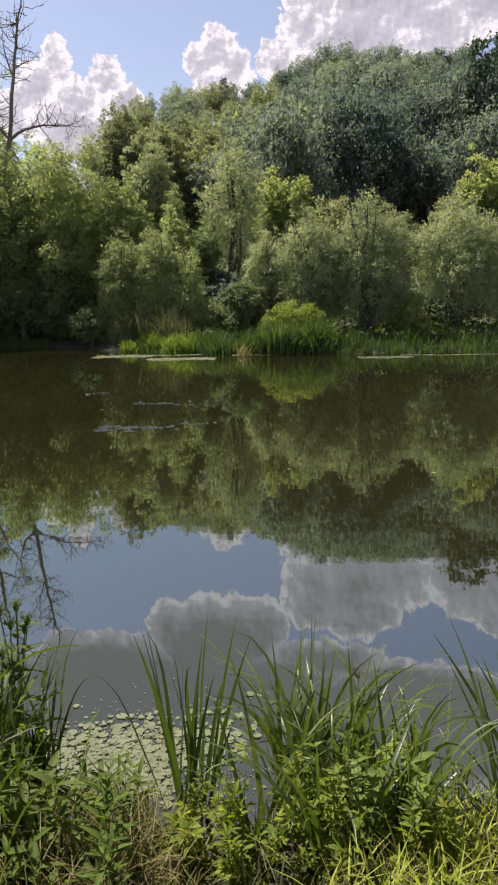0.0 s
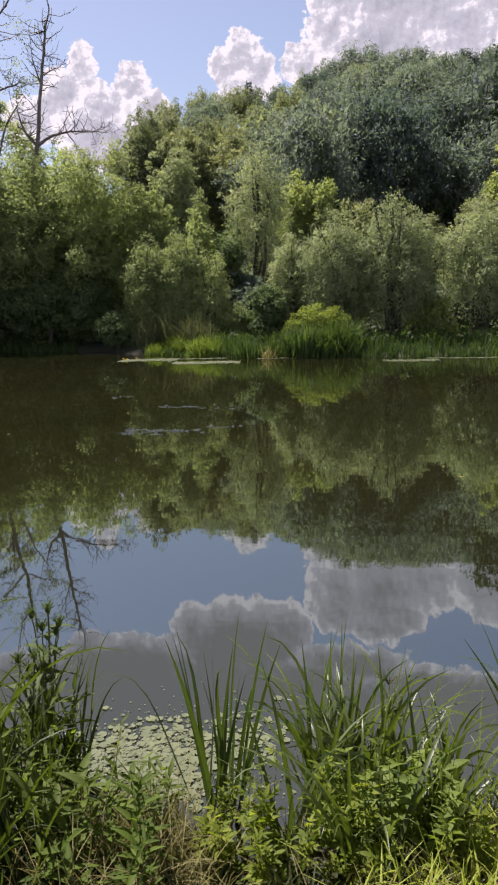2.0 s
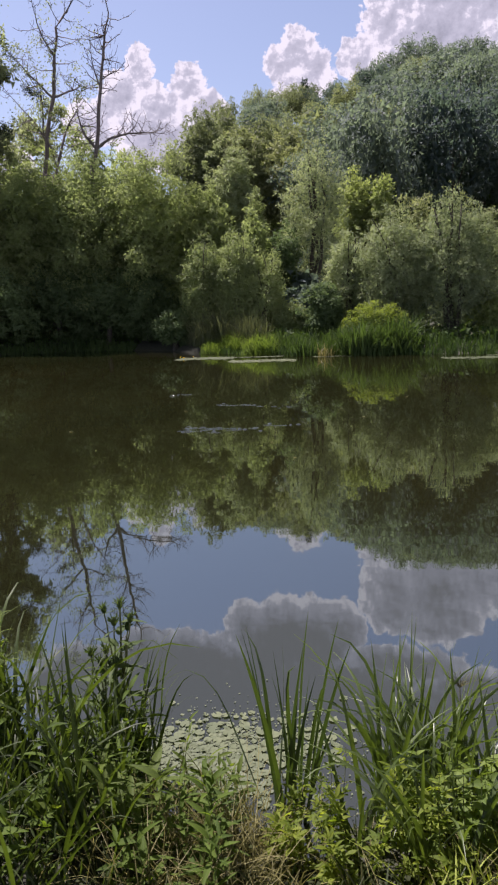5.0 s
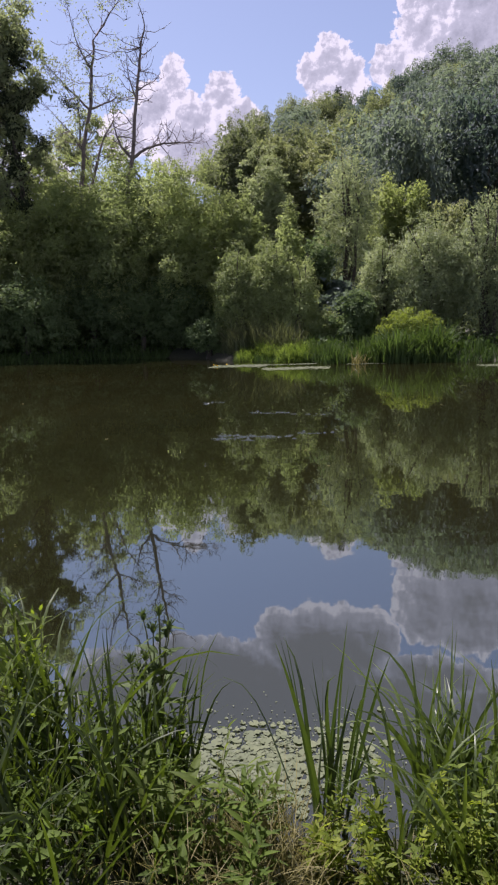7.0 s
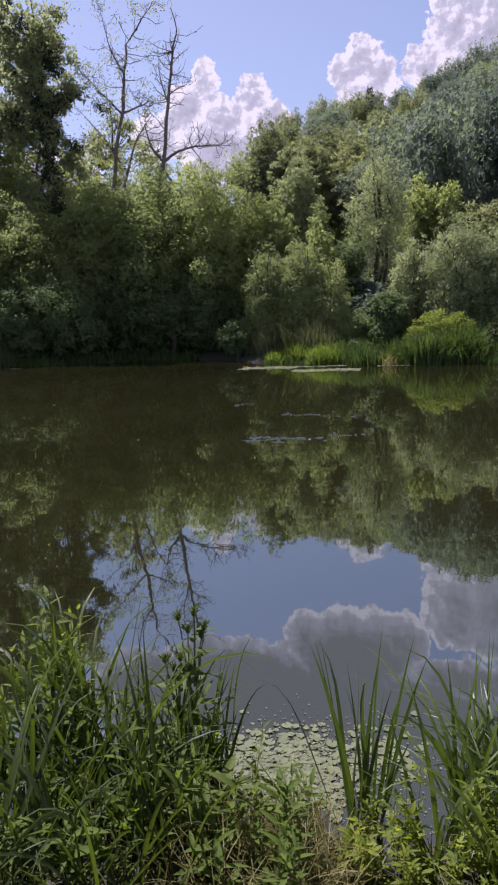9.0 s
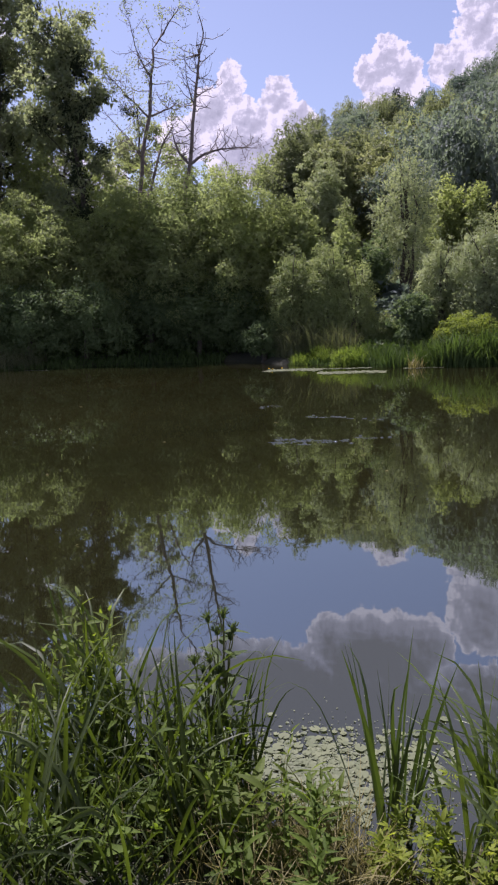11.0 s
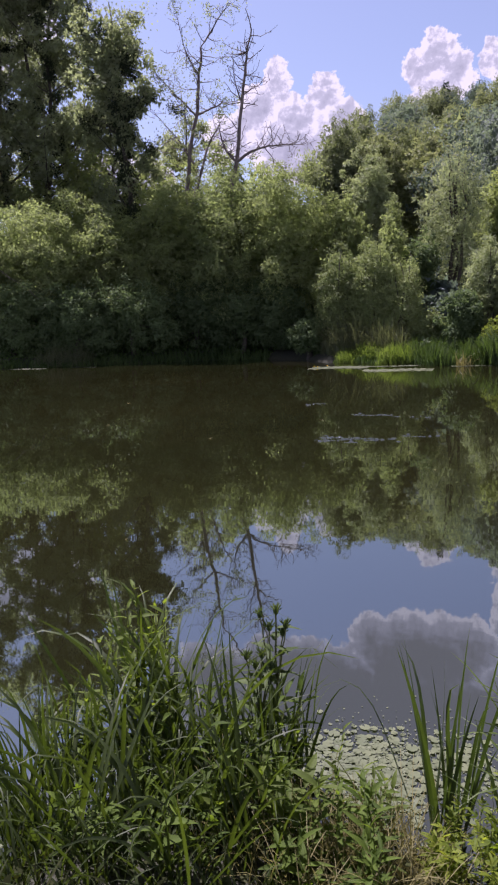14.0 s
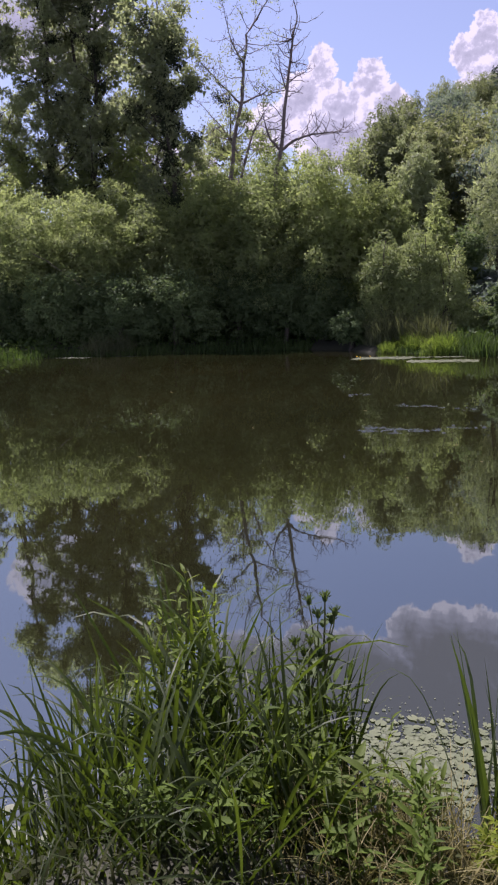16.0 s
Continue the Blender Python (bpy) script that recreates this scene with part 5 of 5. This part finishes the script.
def leafy_plant(name, x, y, h, pairs, leaf, meshes, rng, label, category, group, widen=1.0, top_small=0.5, lean=0.15, start=0.2, tilt=0.35):
    """A stem with leaf pairs set crosswise up to its top."""
    root = thing(name, x, y, bank_z(x, y) - 0.01, label, category, group)
    mesh, line = STEMS[int(rng.integers(len(STEMS)))]
    turn = Matrix.Rotation(rng.uniform(0, 6.28), 4, "Z") @ Matrix.Rotation(rng.normal() * lean, 4, "Y")
    child("stem", mesh, root, m=turn @ Matrix.Diagonal((h, h, h, 1)))
    for k in range(pairs):
        t = start + (1 - start) * (k + 0.5) / pairs
        idx = t * 7
        p = line[int(idx)] + (line[min(7, int(idx) + 1)] - line[int(idx)]) * (idx - int(idx))
        p = turn @ (Vector(p) * h)
        az = k * 1.6 + rng.uniform(-0.4, 0.4)
        for side in (0, math.pi):
            size = leaf * rng.uniform(0.75, 1.25) * (1 - (1 - top_small) * t)
            leaf_at(root, meshes[int(rng.integers(len(meshes)))], p, az + side + rng.uniform(-0.3, 0.3), tilt + rng.normal() * 0.3 + 0.35 * t, size, size * widen, rng.normal() * 0.25)
    return root


def build_near_bank():
    rng = np.random.default_rng(500)
    R = rng.uniform
    # sword-leaved cattail by the gap
    CAT = "tall upright cattail leaves rising from the bank"
    blade_plant("cattail_plant", -0.255, 2.69, 10, 0.70, 1.04, CATTAIL, rng, CAT, "cattail", "cattails", 0.026, None, 0.06)
    blade_plant("cattail_plant", -0.20, 2.73, 5, 0.55, 1.0, CATTAIL, rng, CAT, "cattail", "cattails", 0.02, 0.2, 0.14)
    blade_plant("cattail_plant", -0.30, 2.74, 4, 0.5, 0.95, CATTAIL, rng, CAT, "cattail", "cattails", 0.02, 2.6, 0.12)
    # sedges behind the weeds
    SEDGE = "green sedge tuft with long arching blades"
    for i in range(17):
        x = R(0.10, 0.58)
        y = float(near_shore(x)) + R(-0.22, 0.14)
        blade_plant("sedge_tuft", x, y, int(R(6, 10)), 0.48, 0.86 + 0.06 * math.sin(x * 9), BLADES, rng, SEDGE, "sedge", "sedges of the near bank", 0.06, None, 0.11)
    for i in range(18):
        blade_plant("sedge_tuft", R(0.02, 0.66), R(2.34, 2.66), int(R(6, 9)), 0.35, 0.80, BLADES, rng, SEDGE, "sedge", "sedges of the near bank", 0.05, None, 0.12)
    for x, y, toward in [(1.06, 2.74, 2.9), (1.14, 2.86, 2.8), (1.22, 2.74, 3.0), (1.34, 2.9, 2.4)]:
        blade_plant("sedge_tuft", x, y, 7, 0.50, 0.98, CATTAIL + BLADES[1:5], rng, SEDGE, "sedge", "sedges of the near bank", 0.05, toward, 0.36)
    for x, y in [(0.80, 2.80), (0.72, 2.70), (0.86, 2.72)]:
        blade_plant("sedge_tuft", x, y, 6, 0.32, 0.62, BLADES, rng, SEDGE, "sedge", "sedges of the near bank", 0.05, None, 0.3)
    # tall grass on the spit
    TALL = "tall water grass with drooping blade tips"
    for i in range(36):
        x = R(-1.98, -0.80)
        y = min(float(near_shore(x)) + 0.05, 2.95) - abs(rng.normal()) * 0.30
        top = 0.86 - 0.28 * smooth(-1.5, -2.0, x) - 0.30 * smooth(-1.32, -1.10, x)
        blade_plant("grass_tuft", x, y, int(R(6, 10)), 0.50, float(top) * 1.36, ARCHED[:5] + UPRIGHT * 2, rng, TALL, "grass", "tall grass of the near bank", 0.05, None, 0.15)
    for x, y in [(-1.95, 2.02), (-2.02, 1.92), (-1.85, 2.1), (-2.12, 1.85), (-1.75, 2.16), (-1.9, 1.85)]:
        blade_plant("grass_tuft", x, y, 6, 0.35, 0.62, UPRIGHT + ARCHED[:2], rng, TALL, "grass", "tall grass of the near bank", 0.05, None, 0.14)
    for i in range(17):
        blade_plant("grass_tuft", R(-1.95, -0.85), R(1.72, 2.3), int(R(6, 9)), 0.32, 0.66, ARCHED, rng, TALL, "grass", "tall grass of the near bank", 0.06, None, 0.3)
    for x, y in [(-1.32, 1.84), (-1.12, 1.86), (-1.52, 1.92), (-0.92, 1.88), (-1.30, 1.70), (-1.45, 1.66), (-1.06, 1.70), (-1.56, 1.76)]:
        blade_plant("grass_tuft", x, y, 9, 0.22, 0.46, ARCHED, rng, TALL, "grass", "tall grass of the near bank", 0.05, None, 0.35)
    for i in range(14):
        blade_plant("grass_tuft", R(-1.75, -0.85), R(1.95, 2.35), int(R(5, 8)), 0.48, 0.88, UPRIGHT + ARCHED[:4], rng, TALL, "grass", "tall grass of the near bank", 0.05, None, 0.2)
    # leafy stalks standing above the grass
    GOLD = "tall leafy stalk with many narrow bright green leaves"
    for x, y, h in [(-1.45, 2.72, 0.96), (-1.60, 2.74, 0.92), (-1.40, 2.66, 0.80), (-1.35, 2.60, 0.70), (-1.53, 2.66, 0.98), (-1.57, 2.70, 0.88), (-1.62, 2.66, 0.80), (-1.70, 2.66, 0.80), (-1.74, 2.70, 0.70), (-1.80, 2.62, 0.66), (-1.86, 2.58, 0.62), (-1.92, 2.54, 0.56), (-1.50, 2.62, 0.70), (-1.76, 2.56, 0.58), (-1.66, 2.60, 0.66)]:
        leafy_plant("leafy_stalk", x, y, h, 18, 0.135, BRIGHT_LANCES, rng, GOLD, "weed", "leafy stalks", 1.0, 0.45, 0.05, 0.3, 0.5)
    LANCE = "weed with pointed lance-shaped leaves"
    for i in range(30):
        x = R(-1.40, -0.62) if i < 20 else R(-0.66, -0.44)
        y = min(float(near_shore(x)), 2.9) - R(0.03, 0.62)
        h = R(0.26, 0.50) * (1.0 if x > -0.7 else 1.1)
        leafy_plant("lance_weed", x, y, h, int(R(6, 9)), R(0.085, 0.145), LANCES, rng, LANCE, "weed", "lance-leaved weeds", 0.9, 0.6, 0.12, 0.25)
    for i in range(12):
        x, y = R(-1.25, -0.72), R(2.15, 2.62)
        leafy_plant("lance_weed", x, y, R(0.20, 0.38), int(R(4, 6)), R(0.12, 0.17), BRIGHT_LANCES, rng, LANCE, "weed", "lance-leaved weeds", 1.0, 0.85, 0.15, 0.4, 0.3)
    for i in range(8):
        x, y = R(-1.3, -0.62), R(1.80, 2.25)
        leafy_plant("lance_weed", x, y, R(0.16, 0.36), int(R(5, 8)), R(0.075, 0.13), LANCES, rng, LANCE, "weed", "lance-leaved weeds", 1.0, 0.7, 0.15, 0.2)
    # lobed and broad leaves crowding the front
    LOBE = "low weed with toothed lobed bright green leaves"
    for i in range(54):
        if i < 32:
            x, y = R(-0.12, 0.72), R(2.16, 2.64)
        elif i < 44:
            x, y = R(-1.50, -0.66), R(1.75, 2.45)
        else:
            x, y = R(-0.34, -0.05), R(2.32, 2.60)
        h = R(0.18, 0.42) if y > 2.36 else R(0.10, 0.30)
        leafy_plant("lobed_weed", x, y, h, int(R(5, 7)), R(0.06, 0.105), DARK_LOBED if x < -0.6 else LOBED, rng, LOBE, "weed", "lobed weeds", 1.0, 0.75, 0.2, 0.3)
    for i in range(9):
        leafy_plant("lance_weed", R(-0.78, -0.42), R(2.62, 2.86), R(0.26, 0.42), int(R(5, 8)), R(0.07, 0.11), BRIGHT_LANCES, rng, LANCE, "weed", "lance-leaved weeds", 1.0, 0.7, 0.2, 0.25)
    BROAD = "climbing weed with broad heart-shaped leaves"
    for i in range(24):
        x, y = R(0.20, 0.66), R(2.24, 2.66)
        leafy_plant("broad_weed", x, y, R(0.28, 0.48), 7, R(0.045, 0.085), HEARTS, rng, BROAD, "weed", "broad-leaved weeds", 1.0, 0.7, 0.2, 0.25, 0.1)

    # thistle with spiny buds
    def thistle(x, y, h, seed):
        r2 = np.random.default_rng(seed)
        root = thing("thistle", x, y, bank_z(x, y), "tall thistle with green buds and curled prickly leaves", "thistle", "thistles")
        tops = [(0.02, 0.0, h), (-0.06, 0.02, h * 0.96), (0.07, -0.02, h * 0.93), (-0.02, 0.03, h * 0.88), (0.045, 0.02, h * 0.86)]
        for a, b, c in tops:
            line = bent((0, 0, 0.0 if c == h else h * 0.45), (a, b, c), 0, r2, 8, 0.03)
            v, f = tube(line, np.linspace(0.008, 0.004, 8) if c == h else np.linspace(0.005, 0.003, 8), 6)
            child("stem", mesh_from("stem", v, f, MAT["stem"], True), root)
            t = np.linspace(0, 1, 7)
            v, f = tube(np.stack([a + 0 * t, b + 0 * t, c + 0.042 * t], 1), 0.013 * np.sin(math.pi * (0.18 + 0.75 * t)) + 0.001, 8)
            bud = child("bud", mesh_from("bud", v, f, MAT["thistle"], True), root, "spiny green flower bud")
            n = 26
            d = unit(r2.normal(size=(n, 3)) * np.array([1, 1, 0.4]))
            v, f = leaf_quads(np.array([a, b, c + 0.02]) + d * 0.010, d + np.array([0, 0, 1.0]), np.full(n, 0.032), np.full(n, 0.006), r2)
            tagged(child("spine_tuft", mesh_from("spine_tuft", v, f, MAT["thistle"]), bud), kind="stuff")
        for k in range(22):
            t = 0.2 + 0.74 * k / 22
            leaf_at(root, GREY_LANCES[k % 2], (0.01 * t, 0, h * t), k * 2.4, R(0.1, 0.7), R(0.12, 0.2) * (1.1 - 0.4 * t), 0.20, rng.normal() * 0.3)

    thistle(-1.03, 3.0, 0.80, 601)
    thistle(-1.09, 2.96, 0.60, 602)

    # dry stems and straw in the gap and at the front edge
    STRAW = "tangle of bleached dry grass stems"
    for i in range(18):
        x, y = (R(-0.72, -0.28), R(2.2, 2.72)) if i < 13 else (R(0.45, 1.1), R(2.05, 2.55))
        blade_plant("straw_tuft", x, y, 20, 0.16, 0.42, STRAWS, rng, STRAW, "dry grass", "dry grass tufts", 0.06, None, 0.5 if i < 13 else 1.0)
    # dried flower head over the sedge
    root = thing("dry_umbel", 0.46, 2.92, 0.0, "dry brown flower umbel on a thin stalk", "dry flower")
    v, f = tube(bent((0, 0, -0.05), (0.0, 0.02, 0.52), 0, rng, 7, 0.03), np.linspace(0.004, 0.002, 7), 5)
    child("stalk", mesh_from("stalk", v, f, MAT["straw"], True), root)
    pieces = []
    for i in range(38):
        a, q = R(0, 6.28), R(0.02, 0.085)
        tip = np.array([math.cos(a) * q, math.sin(a) * q * 0.7 + 0.02, 0.56 + 0.03 - q * 0.35 + R(-0.01, 0.01)])
        pieces.append(tube(bent((0, 0.02, 0.51), tip, 0.05, rng, 5, 0.03), np.linspace(0.0008, 0.0005, 5), 3))
    v, f = join(pieces)
    child("flower_head", mesh_from("flower_head", v, f, MAT["straw"]), root)

    # short grass between the plants
    def turf(count, x0, x1, y0, y1, low, high, width, mat, name, label, bend):
        x = rng.uniform(x0, x1, count)
        y = rng.uniform(y0, y1, count)
        # thinning out towards the patch's rim
        rim = np.hypot((x - (x0 + x1) / 2) / (x1 - x0), (y - (y0 + y1) / 2) / (y1 - y0)) * 2
        keep = (y < near_shore(x) + 0.03) & (rim < rng.uniform(0.55, 1.35, count))
        x, y = x[keep], y[keep]
        base = np.stack([x, y, land(x, y) - 0.005], 1)
        n = len(x)
        v, f = ribbons(base, rng.uniform(low, high, n), rng.uniform(0.05, 0.6, n), rng.uniform(0, bend, n), width * rng.uniform(0.6, 1.4, n), rng, 5)
        tagged(new(name, mesh_from(name, v, f, mat)), label, "grass", kind="stuff")

    turf(1000, -0.80, -0.18, 1.9, 2.85, 0.08, 0.32, 0.0032, MAT["straw"], "dry_grass", "bleached dry grass in the gap of the bank", 0.8)
    turf(2900, -3.4, 2.1, 0.9, 2.5, 0.05, 0.18, 0.009, MAT["grass"], "grass", "short green grass of the near bank", 0.6)
    # turf in the darkened thatch colour, for shade low among the plants
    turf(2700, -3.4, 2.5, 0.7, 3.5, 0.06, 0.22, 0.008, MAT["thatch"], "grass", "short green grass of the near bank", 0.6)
    turf(500, -0.75, 1.2, 1.6, 2.75, 0.05, 0.20, 0.003, MAT["straw"], "dry_grass", "short dry grass mixed into the turf", 0.9)
    turf(160, -1.1, -0.6, 1.9, 2.6, 0.15, 0.38, 0.0022, MAT["straw"], "seed_grass", "thin seeding grass stalks", 0.5)
    turf(6500, -7.5, 6.5, -5.0, 2.0, 0.05, 0.16, 0.012, MAT["grass"], "grass", "trodden short grass on the near bank", 0.7)
    turf(2000, -7.0, -1.9, 1.0, 2.6, 0.08, 0.3, 0.012, MAT["grass"], "grass", "rough grass along the near bank", 0.7)
    turf(2000, 0.9, 6.0, 0.9, 3.3, 0.08, 0.3, 0.012, MAT["grass"], "grass", "rough grass along the near bank", 0.7)
    turf(2600, 0.20, 1.65, 1.35, 2.75, 0.06, 0.22, 0.008, MAT["fresh"], "grass", "fresh yellow-green grass at the bank's edge", 0.7)
    turf(1100, 0.35, 1.55, 1.45, 2.55, 0.05, 0.16, 0.005, MAT["straw"], "dry_grass", "flattened yellow straw at the bank's edge", 1.4)
    # leaf litter and small leaves hiding the soil, toned dark as shade between plants
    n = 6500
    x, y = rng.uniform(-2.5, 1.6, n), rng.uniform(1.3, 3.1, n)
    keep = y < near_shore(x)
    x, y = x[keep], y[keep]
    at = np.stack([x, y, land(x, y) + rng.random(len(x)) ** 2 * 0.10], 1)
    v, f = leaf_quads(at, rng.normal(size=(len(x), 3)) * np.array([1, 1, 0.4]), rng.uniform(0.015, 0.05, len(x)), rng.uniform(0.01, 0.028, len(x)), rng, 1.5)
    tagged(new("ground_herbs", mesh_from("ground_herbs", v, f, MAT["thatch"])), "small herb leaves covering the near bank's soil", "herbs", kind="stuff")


build_near_bank()


def build_near_pads():
    """Frogbit leaves floating in the gap before the cattails."""
    rng = np.random.default_rng(700)
    root = thing("frogbit_patch", -0.55, 3.2, 0, "patch of round pale green frogbit leaves floating on the water", "water plants")
    shapes = []
    for k in range(4):
        ang = np.linspace(0.22, 2 * math.pi - 0.22, 15)
        r = 1 + rng.normal(size=15) * 0.03
        rim = np.stack([np.cos(ang) * r, np.sin(ang) * r, rng.normal(size=15) * 0.05 + 0.05], 1)
        inner = rim * np.array([0.55, 0.55, 0.0])
        v = np.concatenate([[[0.08, 0, -0.01]], inner, rim])
        tri = np.array([(0, i, i + 1) for i in range(1, 15)])
        quad = np.array([(i, i + 15, i + 16, i + 1) for i in range(1, 15)])
        shapes.append(mesh_from("pad", v, [tri, quad], MAT["pad"], True))
    done = []
    tries = 0
    while len(done) < 250 and tries < 9000:
        tries += 1
        u = rng.random()
        if u < 0.80:
            x, y = -0.60 + rng.normal() * 0.12, 3.08 + rng.normal() * 0.16
        elif u < 0.9:
            x, y = -0.20 + rng.normal() * 0.12, 3.30 + rng.normal() * 0.13
        else:
            x, y = -0.85 + rng.normal() * 0.15, 3.22 + rng.normal() * 0.14
        r = rng.uniform(0.012, 0.032)
        if y < float(near_shore(x)) - 0.02 or any((x - a) ** 2 + (y - b) ** 2 < (0.72 * (r + c)) ** 2 for a, b, c in done):
            continue
        done.append((x, y, r))
        child("pad", shapes[int(rng.integers(4))], root, m=Matrix.Translation((x + 0.55, y - 3.2, 0.004 + rng.uniform(0, 0.004))) @ Matrix.Rotation(rng.uniform(0, 6.28), 4, "Z") @ Matrix.Diagonal((r, r, r * 0.5, 1)))
    # smaller leaves closing the gaps of the mat
    n = 900
    pick = rng.random(n)
    x = np.where(pick < 0.82, -0.60 + rng.normal(size=n) * 0.14, np.where(pick < 0.9, -0.20 + rng.normal(size=n) * 0.12, -0.85 + rng.normal(size=n) * 0.15))
    y = np.where(pick < 0.82, 3.08 + rng.normal(size=n) * 0.17, np.where(pick < 0.9, 3.30 + rng.normal(size=n) * 0.12, 3.22 + rng.normal(size=n) * 0.13))
    keep = y > near_shore(x) - 0.02
    small = np.stack([x[keep], y[keep]], 1)
    disc_field("frogbit_mat", small, rng.uniform(0.006, 0.018, len(small)), MAT["pad"], rng, "mat of small pale frogbit leaves on the water", 0.002, 9)
    # duckweed crumbs round about
    n = 1300
    x = np.concatenate([rng.normal(-0.45, 0.25, n), rng.normal(-2.2, 0.22, n // 3)])
    y = np.concatenate([rng.normal(3.22, 0.20, n), rng.normal(2.25, 0.22, n // 3)])
    keep = y > near_shore(x) - 0.02
    at = np.stack([x[keep], y[keep]], 1)
    disc_field("duckweed", at, rng.uniform(0.002, 0.007, len(at)), MAT["pad"], rng, "tiny duckweed specks floating by the near bank", 0.003, 6)
    k = rng.normal(size=(50, 2)) * np.array([0.16, 0.16]) + np.array([-2.15, 2.1])
    k = k[k[:, 1] > near_shore(k[:, 0]) - 0.05]
    disc_field("floating_leaves", k, rng.uniform(0.012, 0.03, len(k)), MAT["pad"], rng, "pale floating leaves at the near bank", 0.006, 10)
    # stray bits drifting on the pond
    for x, y, r in [(-0.96, 11.4, 0.035), (-0.55, 10.2, 0.03), (2.3, 9.0, 0.05), (2.9, 11.6, 0.03), (-1.4, 9.0, 0.02), (-3.4, 6.4, 0.02), (1.7, 17.0, 0.05), (-4.6, 12.5, 0.04), (-5.4, 9.6, 0.03), (-3.0, 15.0, 0.05), (-7.4, 14.0, 0.05), (0.6, 14.0, 0.04), (2.42, 6.1, 0.02), (-8.8, 18.0, 0.06)]:
        v = np.array([(-r, 0, 0.004), (0, -r * 0.5, 0.008), (r, 0, 0.016), (0, r * 0.5, 0.006)])
        tagged(new("drifting_leaf", mesh_from("drifting_leaf", v + np.array([x, y, 0]), np.array([[0, 1, 2, 3]]), MAT["straw"])), "small dry leaf drifting on the pond", "leaf", "drifting leaves")


build_near_pads()


def build_ripples():
    """Low wave trains on the open pond, each crest a soft ridge of water."""
    rng = np.random.default_rng(800)
    for x0, x1, y0, n in [(-2.6, -1.2, 12.7, 56), (-1.2, -0.4, 13.1, 6), (-3.9, -3.5, 17.8, 8), (-2.5, -1.6, 15.9, 14), (-1.6, -0.8, 15.6, 8)]:
        for k in range(n):
            steep = k % 2 == 0
            length = rng.uniform(0.03, 0.09) if steep else rng.uniform(0.08, 0.26)
            half, tall = (0.022, 0.013) if steep else (0.045, 0.006)
            turn = rng.uniform(-0.5, 0.2) if steep else 0.0
            u = rng.random() ** 1.4
            cx, cy = x0 + (x1 - x0) * u, y0 + rng.normal() * 0.16 * (1 - 0.6 * u)
            t = np.linspace(-1, 1, 15)
            x = t * length / 2
            y = 0.10 * length * t ** 2 + 0.02 * np.sin(t * 9 + k) * (not steep)
            hgt = tall * (1 - t ** 2) * rng.uniform(0.6, 1.6)
            rows = []
            for q in np.linspace(-1, 1, 7):
                z = 0.0015 + hgt * (0.5 + 0.5 * math.cos(q * math.pi)) - 0.002 * (abs(q) == 1)
                yy = y + q * half
                rows.append(np.stack([cx + x * math.cos(turn) - yy * math.sin(turn), cy + x * math.sin(turn) + yy * math.cos(turn), z], 1))
            v = np.concatenate(rows)
            i, j = np.meshgrid(np.arange(6), np.arange(14), indexing="ij")
            a = i * 15 + j
            f = np.stack([a, a + 1, a + 16, a + 15], -1).reshape(-1, 4)
            tagged(new("ripple", mesh_from("ripple", v, f, MAT["water"], True)), "low ripple crest on the calm pond", "water", kind="structure")


build_ripples()
